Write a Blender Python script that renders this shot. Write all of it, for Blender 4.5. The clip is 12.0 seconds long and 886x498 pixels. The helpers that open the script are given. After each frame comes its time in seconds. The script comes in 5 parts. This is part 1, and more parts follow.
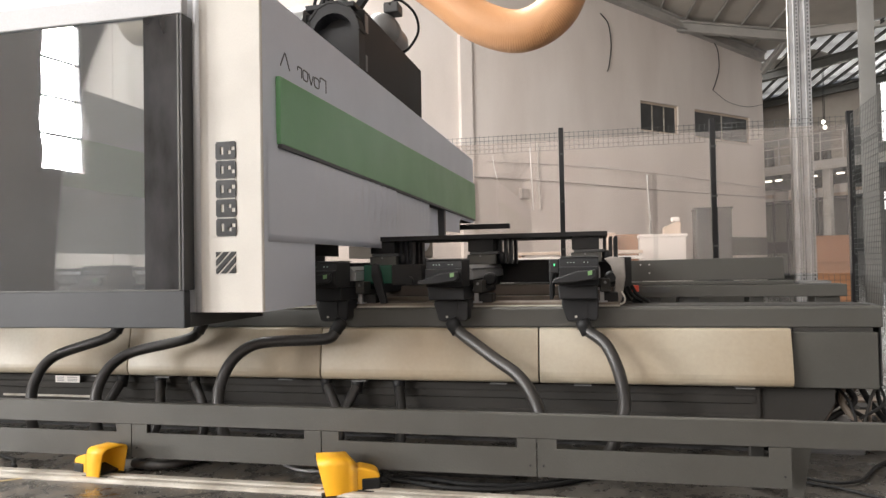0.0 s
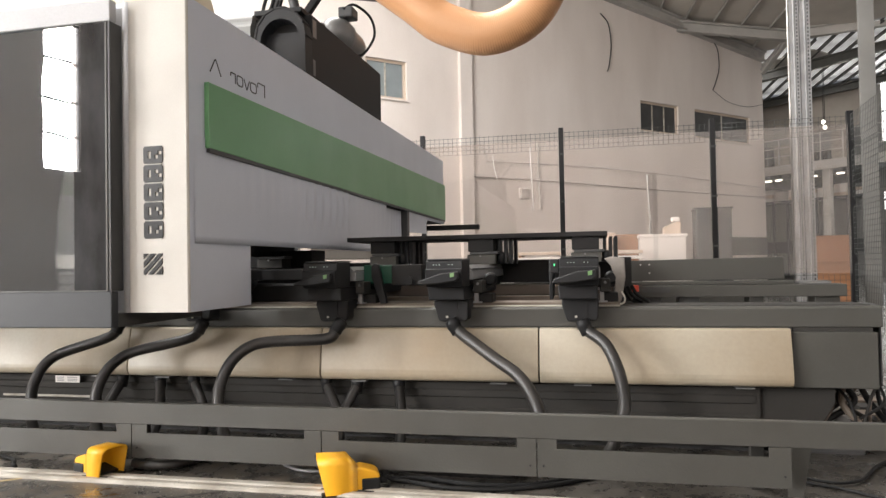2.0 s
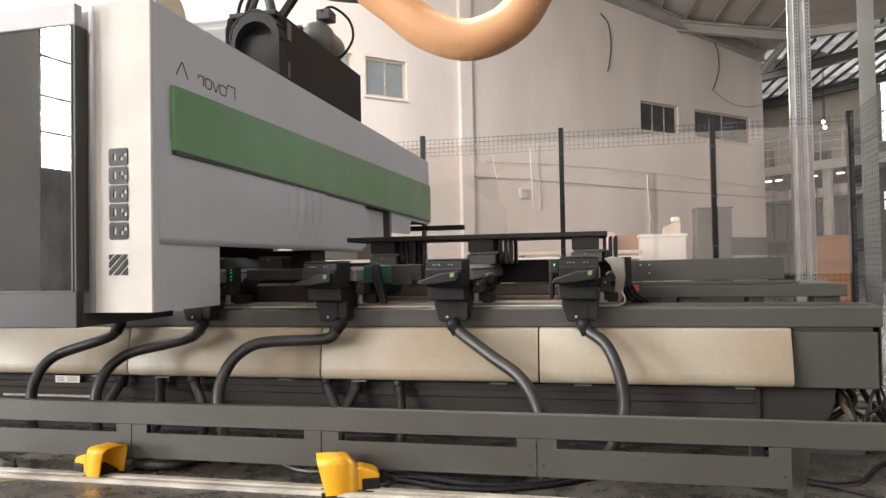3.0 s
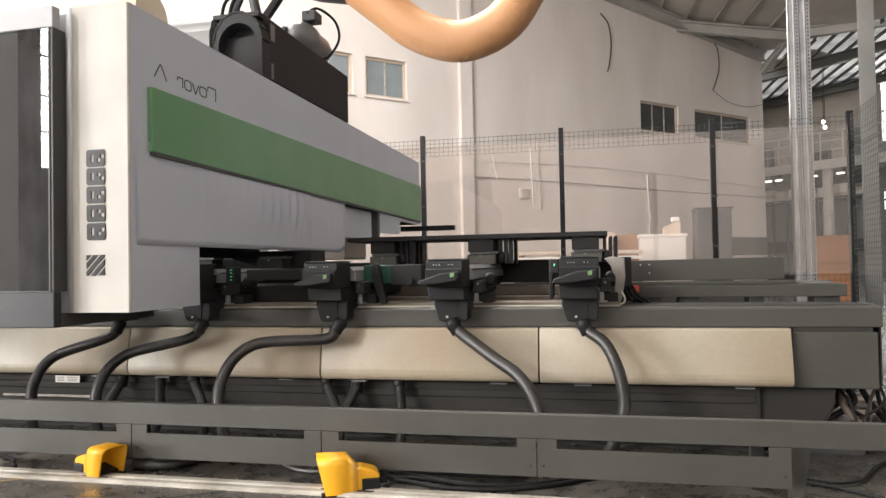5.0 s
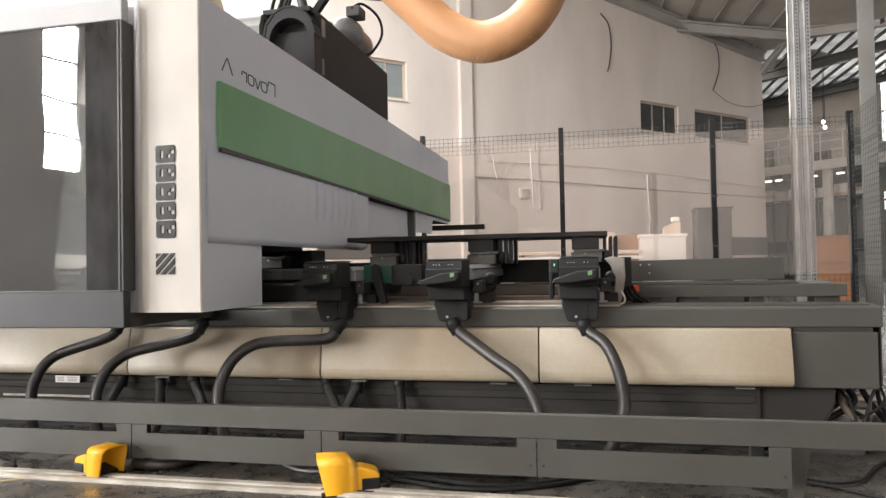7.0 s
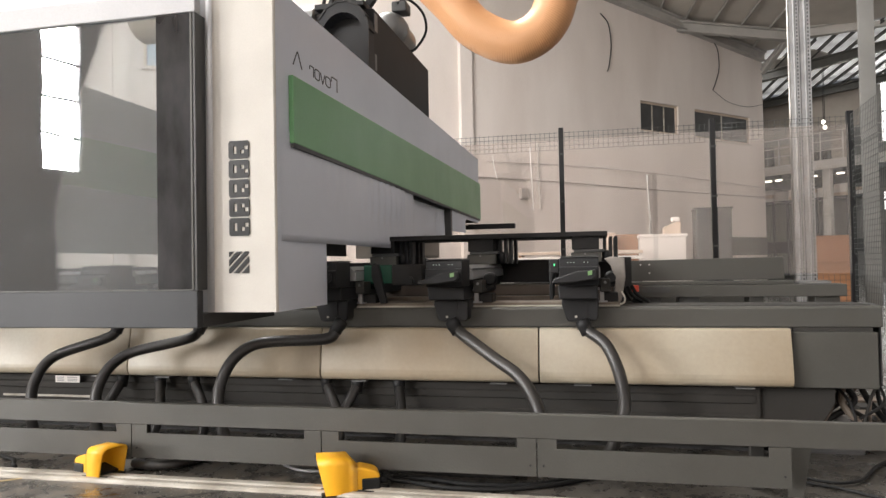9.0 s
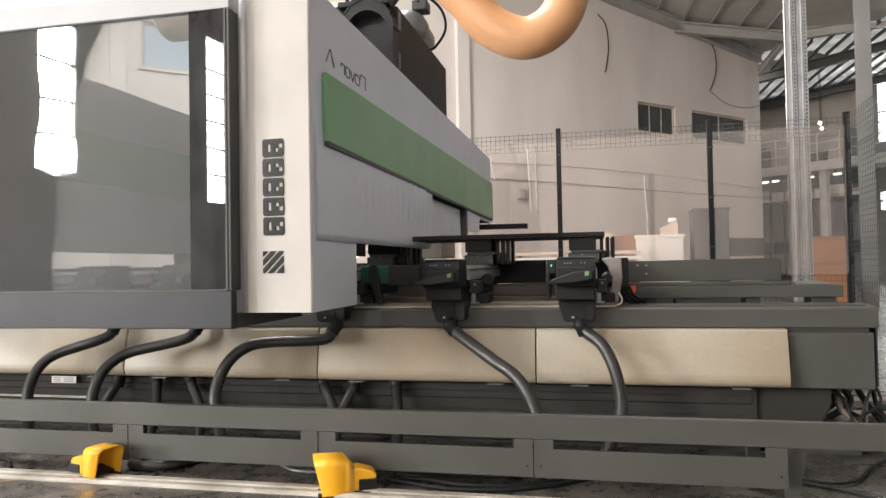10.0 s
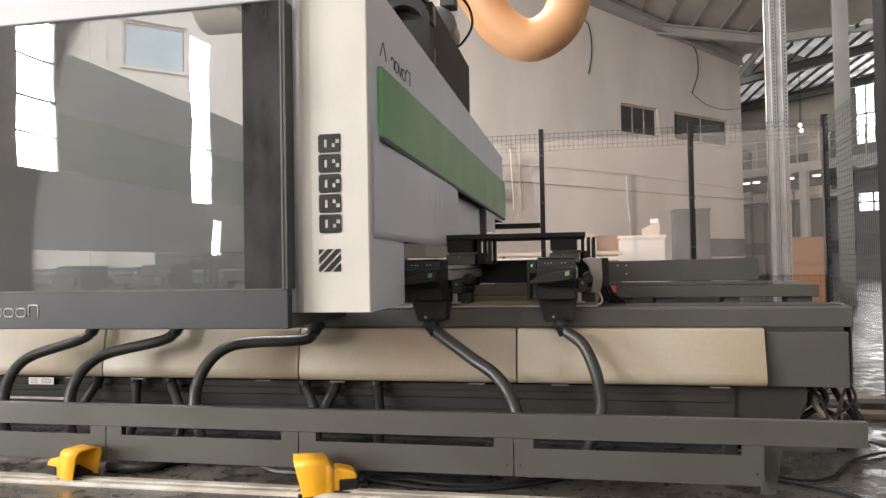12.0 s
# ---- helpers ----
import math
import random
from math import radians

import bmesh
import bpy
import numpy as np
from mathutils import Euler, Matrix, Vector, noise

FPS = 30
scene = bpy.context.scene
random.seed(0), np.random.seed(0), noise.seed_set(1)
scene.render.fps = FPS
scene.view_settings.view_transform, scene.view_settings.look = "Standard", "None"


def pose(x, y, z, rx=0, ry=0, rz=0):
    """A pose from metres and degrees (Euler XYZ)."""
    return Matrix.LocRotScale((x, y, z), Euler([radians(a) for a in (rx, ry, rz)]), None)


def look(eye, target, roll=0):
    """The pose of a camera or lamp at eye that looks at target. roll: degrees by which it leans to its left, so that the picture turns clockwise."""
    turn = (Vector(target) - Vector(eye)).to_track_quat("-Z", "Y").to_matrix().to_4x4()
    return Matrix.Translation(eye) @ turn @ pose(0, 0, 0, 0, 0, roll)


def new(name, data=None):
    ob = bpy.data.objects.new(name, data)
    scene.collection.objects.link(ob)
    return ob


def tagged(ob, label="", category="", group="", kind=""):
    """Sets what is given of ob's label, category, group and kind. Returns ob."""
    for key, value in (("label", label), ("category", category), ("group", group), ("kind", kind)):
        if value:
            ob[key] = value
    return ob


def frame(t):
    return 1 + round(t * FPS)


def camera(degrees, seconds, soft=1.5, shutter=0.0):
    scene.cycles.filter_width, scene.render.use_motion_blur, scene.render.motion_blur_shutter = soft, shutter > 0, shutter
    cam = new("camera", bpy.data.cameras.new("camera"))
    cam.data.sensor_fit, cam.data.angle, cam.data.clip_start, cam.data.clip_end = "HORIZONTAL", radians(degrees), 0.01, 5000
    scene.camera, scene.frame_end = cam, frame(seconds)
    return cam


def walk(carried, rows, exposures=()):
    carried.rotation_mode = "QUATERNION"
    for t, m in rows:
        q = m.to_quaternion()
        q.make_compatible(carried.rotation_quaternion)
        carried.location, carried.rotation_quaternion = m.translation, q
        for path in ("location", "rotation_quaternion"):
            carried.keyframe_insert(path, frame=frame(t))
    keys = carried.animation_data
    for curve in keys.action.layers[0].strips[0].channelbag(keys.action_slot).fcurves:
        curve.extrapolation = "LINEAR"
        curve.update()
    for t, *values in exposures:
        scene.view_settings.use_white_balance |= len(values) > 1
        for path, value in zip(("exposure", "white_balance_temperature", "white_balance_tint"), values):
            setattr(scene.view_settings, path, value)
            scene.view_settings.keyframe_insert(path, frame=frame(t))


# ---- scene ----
# ---- camera and its path ----
def aim(x, y, z, yaw, pitch, roll):
    """Camera pose from its place, heading (degrees to the right of +Y), upward pitch and roll."""
    a, b = radians(yaw), radians(pitch)
    way = Vector((math.sin(a) * math.cos(b), math.cos(a) * math.cos(b), math.sin(b)))
    return look((x, y, z), Vector((x, y, z)) + way, roll)


cam = camera(65.149, 12.0, soft=1.45)
walk(cam, [
    (0.0, aim(0, 0, 0.77, -12.5215, 1.294, -1.0506)),
    (9.5, aim(0, 0, 0.77, -12.5215, 1.294, -1.0506)),
    (10.0, aim(0.002, 0, 0.77, -12.318, 1.335, -1.02)),
    (10.5, aim(0.003, 0, 0.77, -12.184, 1.33, -1.0)),
    (11.0, aim(0.005, 0, 0.769, -11.947, 1.333, -0.975)),
    (11.5, aim(0.011, 0, 0.769, -11.52, 1.338, -1.0)),
    (12.0, aim(0.016, -0.002, 0.768, -11.039, 1.347, -1.015)),
], exposures=[(0.0, 0.1), (12.0, 0.1)])

# ---- world, sun, large lights ----
SUN_EL, SUN_AZ = 52, 200
world = bpy.data.worlds.new("sky")
scene.world = world
world.use_nodes = True
wn = world.node_tree
sky = wn.nodes.new("ShaderNodeTexSky")
sky.sky_type, sky.sun_disc = "NISHITA", False
sky.sun_elevation, sky.sun_rotation = radians(SUN_EL), radians(SUN_AZ)
wn.links.new(sky.outputs[0], wn.nodes["Background"].inputs[0])
wn.nodes["Background"].inputs[1].default_value = 0.15
sun = new("sun", bpy.data.lights.new("sun", "SUN"))
sun.data.energy, sun.data.angle, sun.data.color = 1.0, radians(10), (1, 0.95, 0.88)
sun.matrix_world = look((0, 0, 40), Vector((0, 0, 40)) - Vector((
    math.cos(radians(SUN_EL)) * math.sin(radians(SUN_AZ)),
    math.cos(radians(SUN_EL)) * math.cos(radians(SUN_AZ)), math.sin(radians(SUN_EL)))) * 10)

# The hall is turned by 45 degrees to the machine: u runs along the white wall, v into it.
R2 = math.sqrt(0.5)


def uv(u, v, z=0.0):
    return Vector(((u - v) * R2, (u + v) * R2, z))


HALL = Matrix.Rotation(radians(45), 4, "Z")   # local x = u, local y = v


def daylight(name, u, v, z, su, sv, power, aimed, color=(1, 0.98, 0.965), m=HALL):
    """An area lamp: the daylight of a window, or fill added where no source is seen."""
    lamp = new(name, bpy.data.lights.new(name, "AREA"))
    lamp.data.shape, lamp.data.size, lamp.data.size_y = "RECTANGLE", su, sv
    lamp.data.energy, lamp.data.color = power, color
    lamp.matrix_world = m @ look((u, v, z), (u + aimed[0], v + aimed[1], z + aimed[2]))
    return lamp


# (u, v, power) of fill lamps added under the roof; below, the tall windows, then more added fill
ROOF_FILL = ((-9.0, 4.0, 900), (-3.0, 7.0, 1400), (3.0, 8.5, 2000), (12.0, 8.5, 60), (24.5, 16.0, 130), (25.5, 6.0, 160))
for ru, rv, rp in ROOF_FILL:
    daylight("added_roof_fill", ru, rv, 10.0 - 0.1 * min(ru, 22.15), 2.4, 6.0, rp, (0.001, 0, -1))
# the bay wall with the tall windows stands nearly square to the machine; local x along it, local y outwards
BAY = Matrix.Translation((-10.602, -7.62, 0)) @ Matrix.Rotation(radians(98), 4, "Z")
BAY_WINDOWS = ((-5.92, -5.52, 1.1, 2.09, ()), (-5.5, -4.63, 2.56, 6.97, (3.3, 4.02, 4.74, 5.44, 6.12)), (-0.55, 0.38, 2.84, 7.4, (3.56, 4.28, 5.08, 5.9, 6.7)))
for bx0, bx1, bz0, bz1, bars in BAY_WINDOWS:
    daylight("window_daylight", (bx0 + bx1) / 2, 0.2, (bz0 + bz1) / 2, bx1 - bx0, bz1 - bz0, 410 * (bx1 - bx0) * (bz1 - bz0), (0, -1, 0), m=BAY)
# low fill lamp added out of view; the gate is made up
daylight("added_low_fill", -18.1, 7.0, 1.95, 4.0, 3.8, 2200, (1, 0, 0))
# fill lamps added high in the south wall; their windows are made up
HIGH_FILL = (-9.0, -2.0, 5.0)
for cu, cp in zip(HIGH_FILL, (70, 30, 60)):
    daylight("added_high_fill", cu, -10.12, 7.0, 5.0, 2.0, cp, (0, 1, -0.15))
for fv, fz, fw, fh, fp in ((12.97, 6.45, 1.05, 2.3, 90), (12.97, 2.97, 1.05, 0.7, 25)):
    daylight("far_window_daylight", 29.12, fv, fz, fw, fh, fp, (-1, 0, 0))
# two fill lamps added before the shed walls, which have no opening there
daylight("added_shed_fill", 25.5, 44.6, 3.5, 6.0, 4.5, 400, (0, -1, 0.1))
daylight("added_shed_fill", 24.0, -9.9, 3.4, 5.0, 5.5, 450, (-1, 0.4, 0.02))


# ---- materials ----
def material(name, color, rough=0.5, metal=0.0, dirt=0.15, grain=0.08, size=1.0, bump=0.15, tint=None, spec=0.5, coat=0.0, streak=1.0):
    """Painted, cast or woven surface: large stains and fine grain in colour, gloss and relief."""
    m = bpy.data.materials.new(name)
    m.use_nodes = True
    t = m.node_tree
    b = t.nodes["Principled BSDF"]
    co = t.nodes.new("ShaderNodeTexCoord")
    mp = t.nodes.new("ShaderNodeMapping")
    mp.inputs["Scale"].default_value = (1, 1, 1 / streak)
    t.links.new(co.outputs["Object"], mp.inputs[0])
    big = t.nodes.new("ShaderNodeTexNoise")
    big.inputs["Scale"].default_value, big.inputs["Detail"].default_value = 3.0 / size, 6
    fine = t.nodes.new("ShaderNodeTexNoise")
    fine.inputs["Scale"].default_value, fine.inputs["Detail"].default_value = 160.0 / size, 3
    for n in (big, fine):
        t.links.new(mp.outputs[0], n.inputs["Vector"])
    r1 = t.nodes.new("ShaderNodeMapRange")
    r1.inputs["From Min"].default_value, r1.inputs["From Max"].default_value = 0.38, 0.72
    t.links.new(big.outputs[0], r1.inputs[0])
    c2 = tint or tuple(c * 0.55 for c in color)
    mix = t.nodes.new("ShaderNodeMix")
    mix.data_type = "RGBA"
    mul = t.nodes.new("ShaderNodeMath")
    mul.operation = "MULTIPLY"
    mul.inputs[1].default_value = dirt
    t.links.new(r1.outputs[0], mul.inputs[0])
    t.links.new(mul.outputs[0], mix.inputs["Factor"])
    mix.inputs["A"].default_value, mix.inputs["B"].default_value = (*color, 1), (*c2, 1)
    mix2 = t.nodes.new("ShaderNodeMix")
    mix2.data_type, mix2.blend_type = "RGBA", "OVERLAY"
    mix2.inputs["Factor"].default_value = grain
    t.links.new(mix.outputs["Result"], mix2.inputs["A"])
    t.links.new(fine.outputs[0], mix2.inputs["B"])
    t.links.new(mix2.outputs["Result"], b.inputs["Base Color"])
    r2 = t.nodes.new("ShaderNodeMapRange")
    r2.inputs["To Min"].default_value, r2.inputs["To Max"].default_value = max(0.03, rough - 0.08), min(1, rough + 0.12)
    t.links.new(big.outputs[0], r2.inputs[0])
    t.links.new(r2.outputs[0], b.inputs["Roughness"])
    bp = t.nodes.new("ShaderNodeBump")
    bp.inputs["Strength"].default_value, bp.inputs["Distance"].default_value = bump, 0.002 * size
    t.links.new(fine.outputs[0], bp.inputs["Height"])
    t.links.new(bp.outputs[0], b.inputs["Normal"])
    b.inputs["Metallic"].default_value = metal
    b.inputs["Specular IOR Level"].default_value = spec
    b.inputs["Coat Weight"].default_value = coat
    return m


def floor_material():
    """Old dark concrete: broad stains, dust patches, fine grit, polished in places."""
    m = material("worn_concrete", (0.054, 0.049, 0.042), 0.4, dirt=0.9, tint=(0.034, 0.03, 0.026), size=1.5, bump=0.3)
    t = m.node_tree
    b = t.nodes["Principled BSDF"]
    old = b.inputs["Base Color"].links[0].from_socket
    co = t.nodes.new("ShaderNodeTexCoord")
    mid = t.nodes.new("ShaderNodeTexNoise")
    mid.inputs["Scale"].default_value, mid.inputs["Detail"].default_value, mid.inputs["Roughness"].default_value = 9.0, 9, 0.72
    t.links.new(co.outputs["Object"], mid.inputs["Vector"])
    r = t.nodes.new("ShaderNodeMapRange")
    r.inputs["From Min"].default_value, r.inputs["From Max"].default_value, r.inputs["To Max"].default_value = 0.5, 0.75, 0.75
    t.links.new(mid.outputs[0], r.inputs[0])
    # sawdust lies thicker by the working end; the ramp also paints in the stronger light there
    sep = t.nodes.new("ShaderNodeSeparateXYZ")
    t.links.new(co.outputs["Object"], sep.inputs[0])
    dust_and_light = t.nodes.new("ShaderNodeMapRange")
    dust_and_light.inputs["From Min"].default_value, dust_and_light.inputs["From Max"].default_value = -2.6, 0.2
    dust_and_light.inputs["To Min"].default_value, dust_and_light.inputs["To Max"].default_value = 1.25, 0.2
    t.links.new(sep.outputs[0], dust_and_light.inputs[0])
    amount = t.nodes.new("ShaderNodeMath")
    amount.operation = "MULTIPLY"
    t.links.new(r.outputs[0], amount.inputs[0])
    t.links.new(dust_and_light.outputs[0], amount.inputs[1])
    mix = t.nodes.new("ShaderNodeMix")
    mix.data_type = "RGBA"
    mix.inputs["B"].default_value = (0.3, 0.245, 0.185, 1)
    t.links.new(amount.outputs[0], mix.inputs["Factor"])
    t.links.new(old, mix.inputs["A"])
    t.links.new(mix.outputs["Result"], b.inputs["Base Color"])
    r2 = t.nodes.new("ShaderNodeMapRange")
    r2.inputs["From Min"].default_value, r2.inputs["From Max"].default_value = 0.35, 0.65
    r2.inputs["To Min"].default_value, r2.inputs["To Max"].default_value = 0.09, 0.55
    t.links.new(mid.outputs[0], r2.inputs[0])
    t.links.new(r2.outputs[0], b.inputs["Roughness"])
    bp = b.inputs["Normal"].links[0].from_node
    t.links.new(mid.outputs[0], bp.inputs["Height"])
    bp.inputs["Distance"].default_value = 0.004
    return m


def glass_material(name, color, rough=0.02, alpha=0.25, haze=0.0, dust=(0.75, 0.74, 0.72), wave=0.0):
    """A clear sheet: mirror by Fresnel over what shows through."""
    m = bpy.data.materials.new(name)
    m.use_nodes = True
    t = m.node_tree
    t.nodes.clear()
    out = t.nodes.new("ShaderNodeOutputMaterial")
    tr = t.nodes.new("ShaderNodeBsdfTransparent")
    tr.inputs[0].default_value = (*color, 1)
    gl = t.nodes.new("ShaderNodeBsdfGlossy")
    gl.inputs["Roughness"].default_value = rough
    if wave:
        # the sheet is not quite flat
        co = t.nodes.new("ShaderNodeTexCoord")
        wv = t.nodes.new("ShaderNodeTexNoise")
        wv.inputs["Scale"].default_value, wv.inputs["Detail"].default_value = 2.6, 1.5
        t.links.new(co.outputs["Object"], wv.inputs["Vector"])
        wb = t.nodes.new("ShaderNodeBump")
        wb.inputs["Distance"].default_value = wave
        t.links.new(wv.outputs[0], wb.inputs["Height"])
        t.links.new(wb.outputs[0], gl.inputs["Normal"])
    fr = t.nodes.new("ShaderNodeFresnel")
    fr.inputs[0].default_value = 1.5
    ad = t.nodes.new("ShaderNodeMath")
    ad.operation = "MULTIPLY_ADD"
    ad.inputs[1].default_value, ad.inputs[2].default_value = 1.0, alpha
    t.links.new(fr.outputs[0], ad.inputs[0])
    mx = t.nodes.new("ShaderNodeMixShader")
    t.links.new(ad.outputs[0], mx.inputs[0])
    last = tr
    if haze:
        df = t.nodes.new("ShaderNodeBsdfDiffuse")
        df.inputs[0].default_value = (*dust, 1)
        nz = t.nodes.new("ShaderNodeTexNoise")
        nz.inputs["Scale"].default_value, nz.inputs["Detail"].default_value = 2.5, 7
        rg = t.nodes.new("ShaderNodeMapRange")
        rg.inputs["To Min"].default_value, rg.inputs["To Max"].default_value = haze * 0.4, haze * 1.6
        t.links.new(nz.outputs[0], rg.inputs[0])
        hz = t.nodes.new("ShaderNodeMixShader")
        t.links.new(rg.outputs[0], hz.inputs[0])
        t.links.new(tr.outputs[0], hz.inputs[1])
        t.links.new(df.outputs[0], hz.inputs[2])
        last = hz
    t.links.new(last.outputs[0], mx.inputs[1])
    t.links.new(gl.outputs[0], mx.inputs[2])
    t.links.new(mx.outputs[0], out.inputs[0])
    return m


def glow(name, color, strength):
    m = bpy.data.materials.new(name)
    m.use_nodes = True
    b = m.node_tree.nodes["Principled BSDF"]
    b.inputs["Base Color"].default_value = (*color, 1)
    b.inputs["Emission Color"].default_value = (*color, 1)
    b.inputs["Emission Strength"].default_value = strength
    return m


GREY = material("grey_textured_paint", (0.062, 0.0605, 0.053), 0.52, dirt=0.6, tint=(0.043, 0.039, 0.032), bump=0.25)
GREY_DARK = material("anthracite_paint", (0.06, 0.06, 0.06), 0.5, dirt=0.3)
BEAM_GREY = material("silver_grey_paint", (0.63, 0.66, 0.735), 0.42, dirt=0.12, bump=0.35, size=0.8)
CREAM = material("cream_plastic_cover", (0.385, 0.343, 0.268), 0.42, dirt=0.95, tint=(0.31, 0.225, 0.135), size=2.6, bump=0.08)
WHITE = material("white_textured_paint", (0.51, 0.485, 0.44), 0.5, dirt=0.25, bump=0.45, size=0.7)
GREEN = material("green_painted_panel", (0.145, 0.34, 0.152), 0.36, dirt=0.2, bump=0.1)
BLACK = material("black_plastic", (0.011, 0.011, 0.012), 0.5, dirt=0.4, tint=(0.026, 0.025, 0.024), spec=0.3)
BASE_DARK = material("near_black_steel", (0.033, 0.031, 0.028), 0.7, dirt=0.5, tint=(0.055, 0.05, 0.044), spec=0.3)
BLACK_BOX = material("black_painted_steel", (0.013, 0.0125, 0.0125), 0.6, dirt=0.5, tint=(0.034, 0.031, 0.029), spec=0.3)
RUBBER = material("black_ribbed_hose", (0.02, 0.019, 0.0185), 0.36, dirt=0.7, tint=(0.06, 0.054, 0.048))
STEEL = material("machined_steel", (0.5, 0.49, 0.47), 0.3, metal=1.0, dirt=0.4)
ZINC = material("galvanised_steel", (0.42, 0.42, 0.42), 0.5, metal=0.6, dirt=0.5, size=0.5)
YELLOW = material("yellow_plastic", (0.85, 0.42, 0.015), 0.4, dirt=0.2, tint=(0.5, 0.25, 0.03))
ORANGE = material("orange_duct_plastic", (0.62, 0.325, 0.15), 0.4, dirt=0.35, tint=(0.4, 0.19, 0.085))
CURTAIN = material("grey_plastic_curtain", (0.6, 0.625, 0.695), 0.36, dirt=0.06, bump=0.05)
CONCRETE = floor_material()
SCREED = material("dusty_screed", (0.33, 0.31, 0.27), 0.7, dirt=0.6, tint=(0.2, 0.18, 0.15), bump=0.3)
PLASTER = material("white_wall_plaster", (0.75, 0.685, 0.635), 0.85, dirt=0.6, tint=(0.58, 0.51, 0.46), size=4, bump=0.3, streak=3)
SHED = material("grey_wall_sheet", (0.22, 0.21, 0.2), 0.6, dirt=0.7, size=5)
ROOF_IN = material("foil_roof_lining", (0.62, 0.58, 0.52), 0.5, dirt=0.5, size=4, bump=0.5)
FOIL = material("silver_foil_lining", (0.8, 0.79, 0.77), 0.4, metal=0.15, dirt=0.5, size=1.5, bump=1.0)
# translucency added so the sky above brightens the foil
_t = FOIL.node_tree
_tr, _mx = _t.nodes.new("ShaderNodeBsdfTranslucent"), _t.nodes.new("ShaderNodeMixShader")
_tr.inputs[0].default_value, _mx.inputs[0].default_value = (0.8, 0.8, 0.78, 1), 0.5
_t.links.new(_t.nodes["Principled BSDF"].outputs[0], _mx.inputs[1])
_t.links.new(_tr.outputs[0], _mx.inputs[2])
_t.links.new(_mx.outputs[0], _t.nodes["Material Output"].inputs[0])
ROOF_STEEL = material("grey_roof_steel", (0.45, 0.43, 0.4), 0.55, dirt=0.4, size=2)
ALU = material("white_aluminium_trim", (0.55, 0.52, 0.46), 0.45, dirt=1.0, tint=(0.24, 0.21, 0.165), size=0.6)
RED = material("red_plastic", (0.75, 0.07, 0.03), 0.35)
LIME = material("green_sticker", (0.15, 0.28, 0.11), 0.5)
LED = glow("green_lamp", (0.1, 0.9, 0.35), 0.9)
LED_DIM = glow("small_indicator_lamp", (0.4, 0.5, 0.45), 0.15)
DAY_PANE = glow("bright_daylight_pane", (0.95, 0.97, 1.0), 5.0)
# this glow stands in for light reflected by the foil
GLOW_SHEET = glow("glowing_roof_sheet", (0.95, 0.95, 0.93), 0.5)
_t = GLOW_SHEET.node_tree
_n, _r, _c = _t.nodes.new("ShaderNodeTexNoise"), _t.nodes.new("ShaderNodeMapRange"), _t.nodes.new("ShaderNodeTexCoord")
_n.inputs["Scale"].default_value, _n.inputs["Detail"].default_value, _n.inputs["Roughness"].default_value = 1.3, 8, 0.7
_r.inputs["From Min"].default_value, _r.inputs["From Max"].default_value = 0.35, 0.7
_r.inputs["To Min"].default_value, _r.inputs["To Max"].default_value = 0.06, 0.7
_t.links.new(_c.outputs["Object"], _n.inputs["Vector"])
_t.links.new(_n.outputs[0], _r.inputs[0])
_t.links.new(_r.outputs[0], _t.nodes["Principled BSDF"].inputs["Emission Strength"])
LAMP_ON = glow("lit_tube", (1, 0.97, 0.9), 6.0)
# the bluish haze colour paints in sky reflected by the pane
PANE = glass_material("door_glass", (0.72, 0.74, 0.75), 0.01, 0.12, haze=0.045, dust=(0.5, 0.64, 0.74), wave=0.0012)
BLACK_GLASS = material("black_printed_glass", (0.009, 0.0095, 0.011), 0.06, dirt=1.0, tint=(0.045, 0.047, 0.05), bump=0.0, grain=0.0, size=0.35, streak=2.5)
BLACK_GLASS.node_tree.links.remove(BLACK_GLASS.node_tree.nodes["Principled BSDF"].inputs["Roughness"].links[0])
BLACK_GLASS.node_tree.nodes["Principled BSDF"].inputs["Roughness"].default_value = 0.012
DOOR_GREY = material("mid_grey_door_paint", (0.44, 0.44, 0.45), 0.5, dirt=0.15, bump=0.25)
WALL_PIPE = material("pale_pipe_paint", (0.5, 0.455, 0.42), 0.6, dirt=0.3)
SHEET = glass_material("fence_sheet", (0.93, 0.9, 0.88), 0.02, 0.02, haze=0.05)
DARK_PANE = material("dark_window_glass", (0.05, 0.048, 0.046), 0.6, dirt=0.5, tint=(0.1, 0.1, 0.1), bump=0.0)
PALE_PANE = material("pale_window_glass", (0.24, 0.27, 0.28), 0.5, dirt=0.3, bump=0.0)
BLUE_PANE = material("bluish_frosted_glass", (0.38, 0.47, 0.55), 0.35, dirt=0.5, tint=(0.6, 0.72, 0.8), size=1.2)
# the far cover's tone stands in for the light behind the door
PALE_SIDE = material("light_matched_cover_paint", (0.5, 0.545, 0.57), 0.5, dirt=0.25)
TRACK = material("brushed_rail", (0.4, 0.4, 0.4), 0.45, metal=0.3, dirt=0.4)
WOOD = material("orange_brown_board", (0.36, 0.17, 0.08), 0.5, dirt=0.4, size=2, streak=4)
PALE_WOOD = material("pale_board", (0.62, 0.5, 0.4), 0.55, dirt=0.3, size=2)
WHITE_BOARD = material("white_melamine_board", (0.74, 0.7, 0.66), 0.45, dirt=0.15)
LETTER = material("chrome_black_letter", (0.012, 0.012, 0.012), 0.33, spec=0.22, dirt=0.5, tint=(0.02, 0.02, 0.02), size=0.25)
RAIL_DARK = material("slate_door_paint", (0.036, 0.038, 0.041), 0.5, dirt=0.3, spec=0.35)
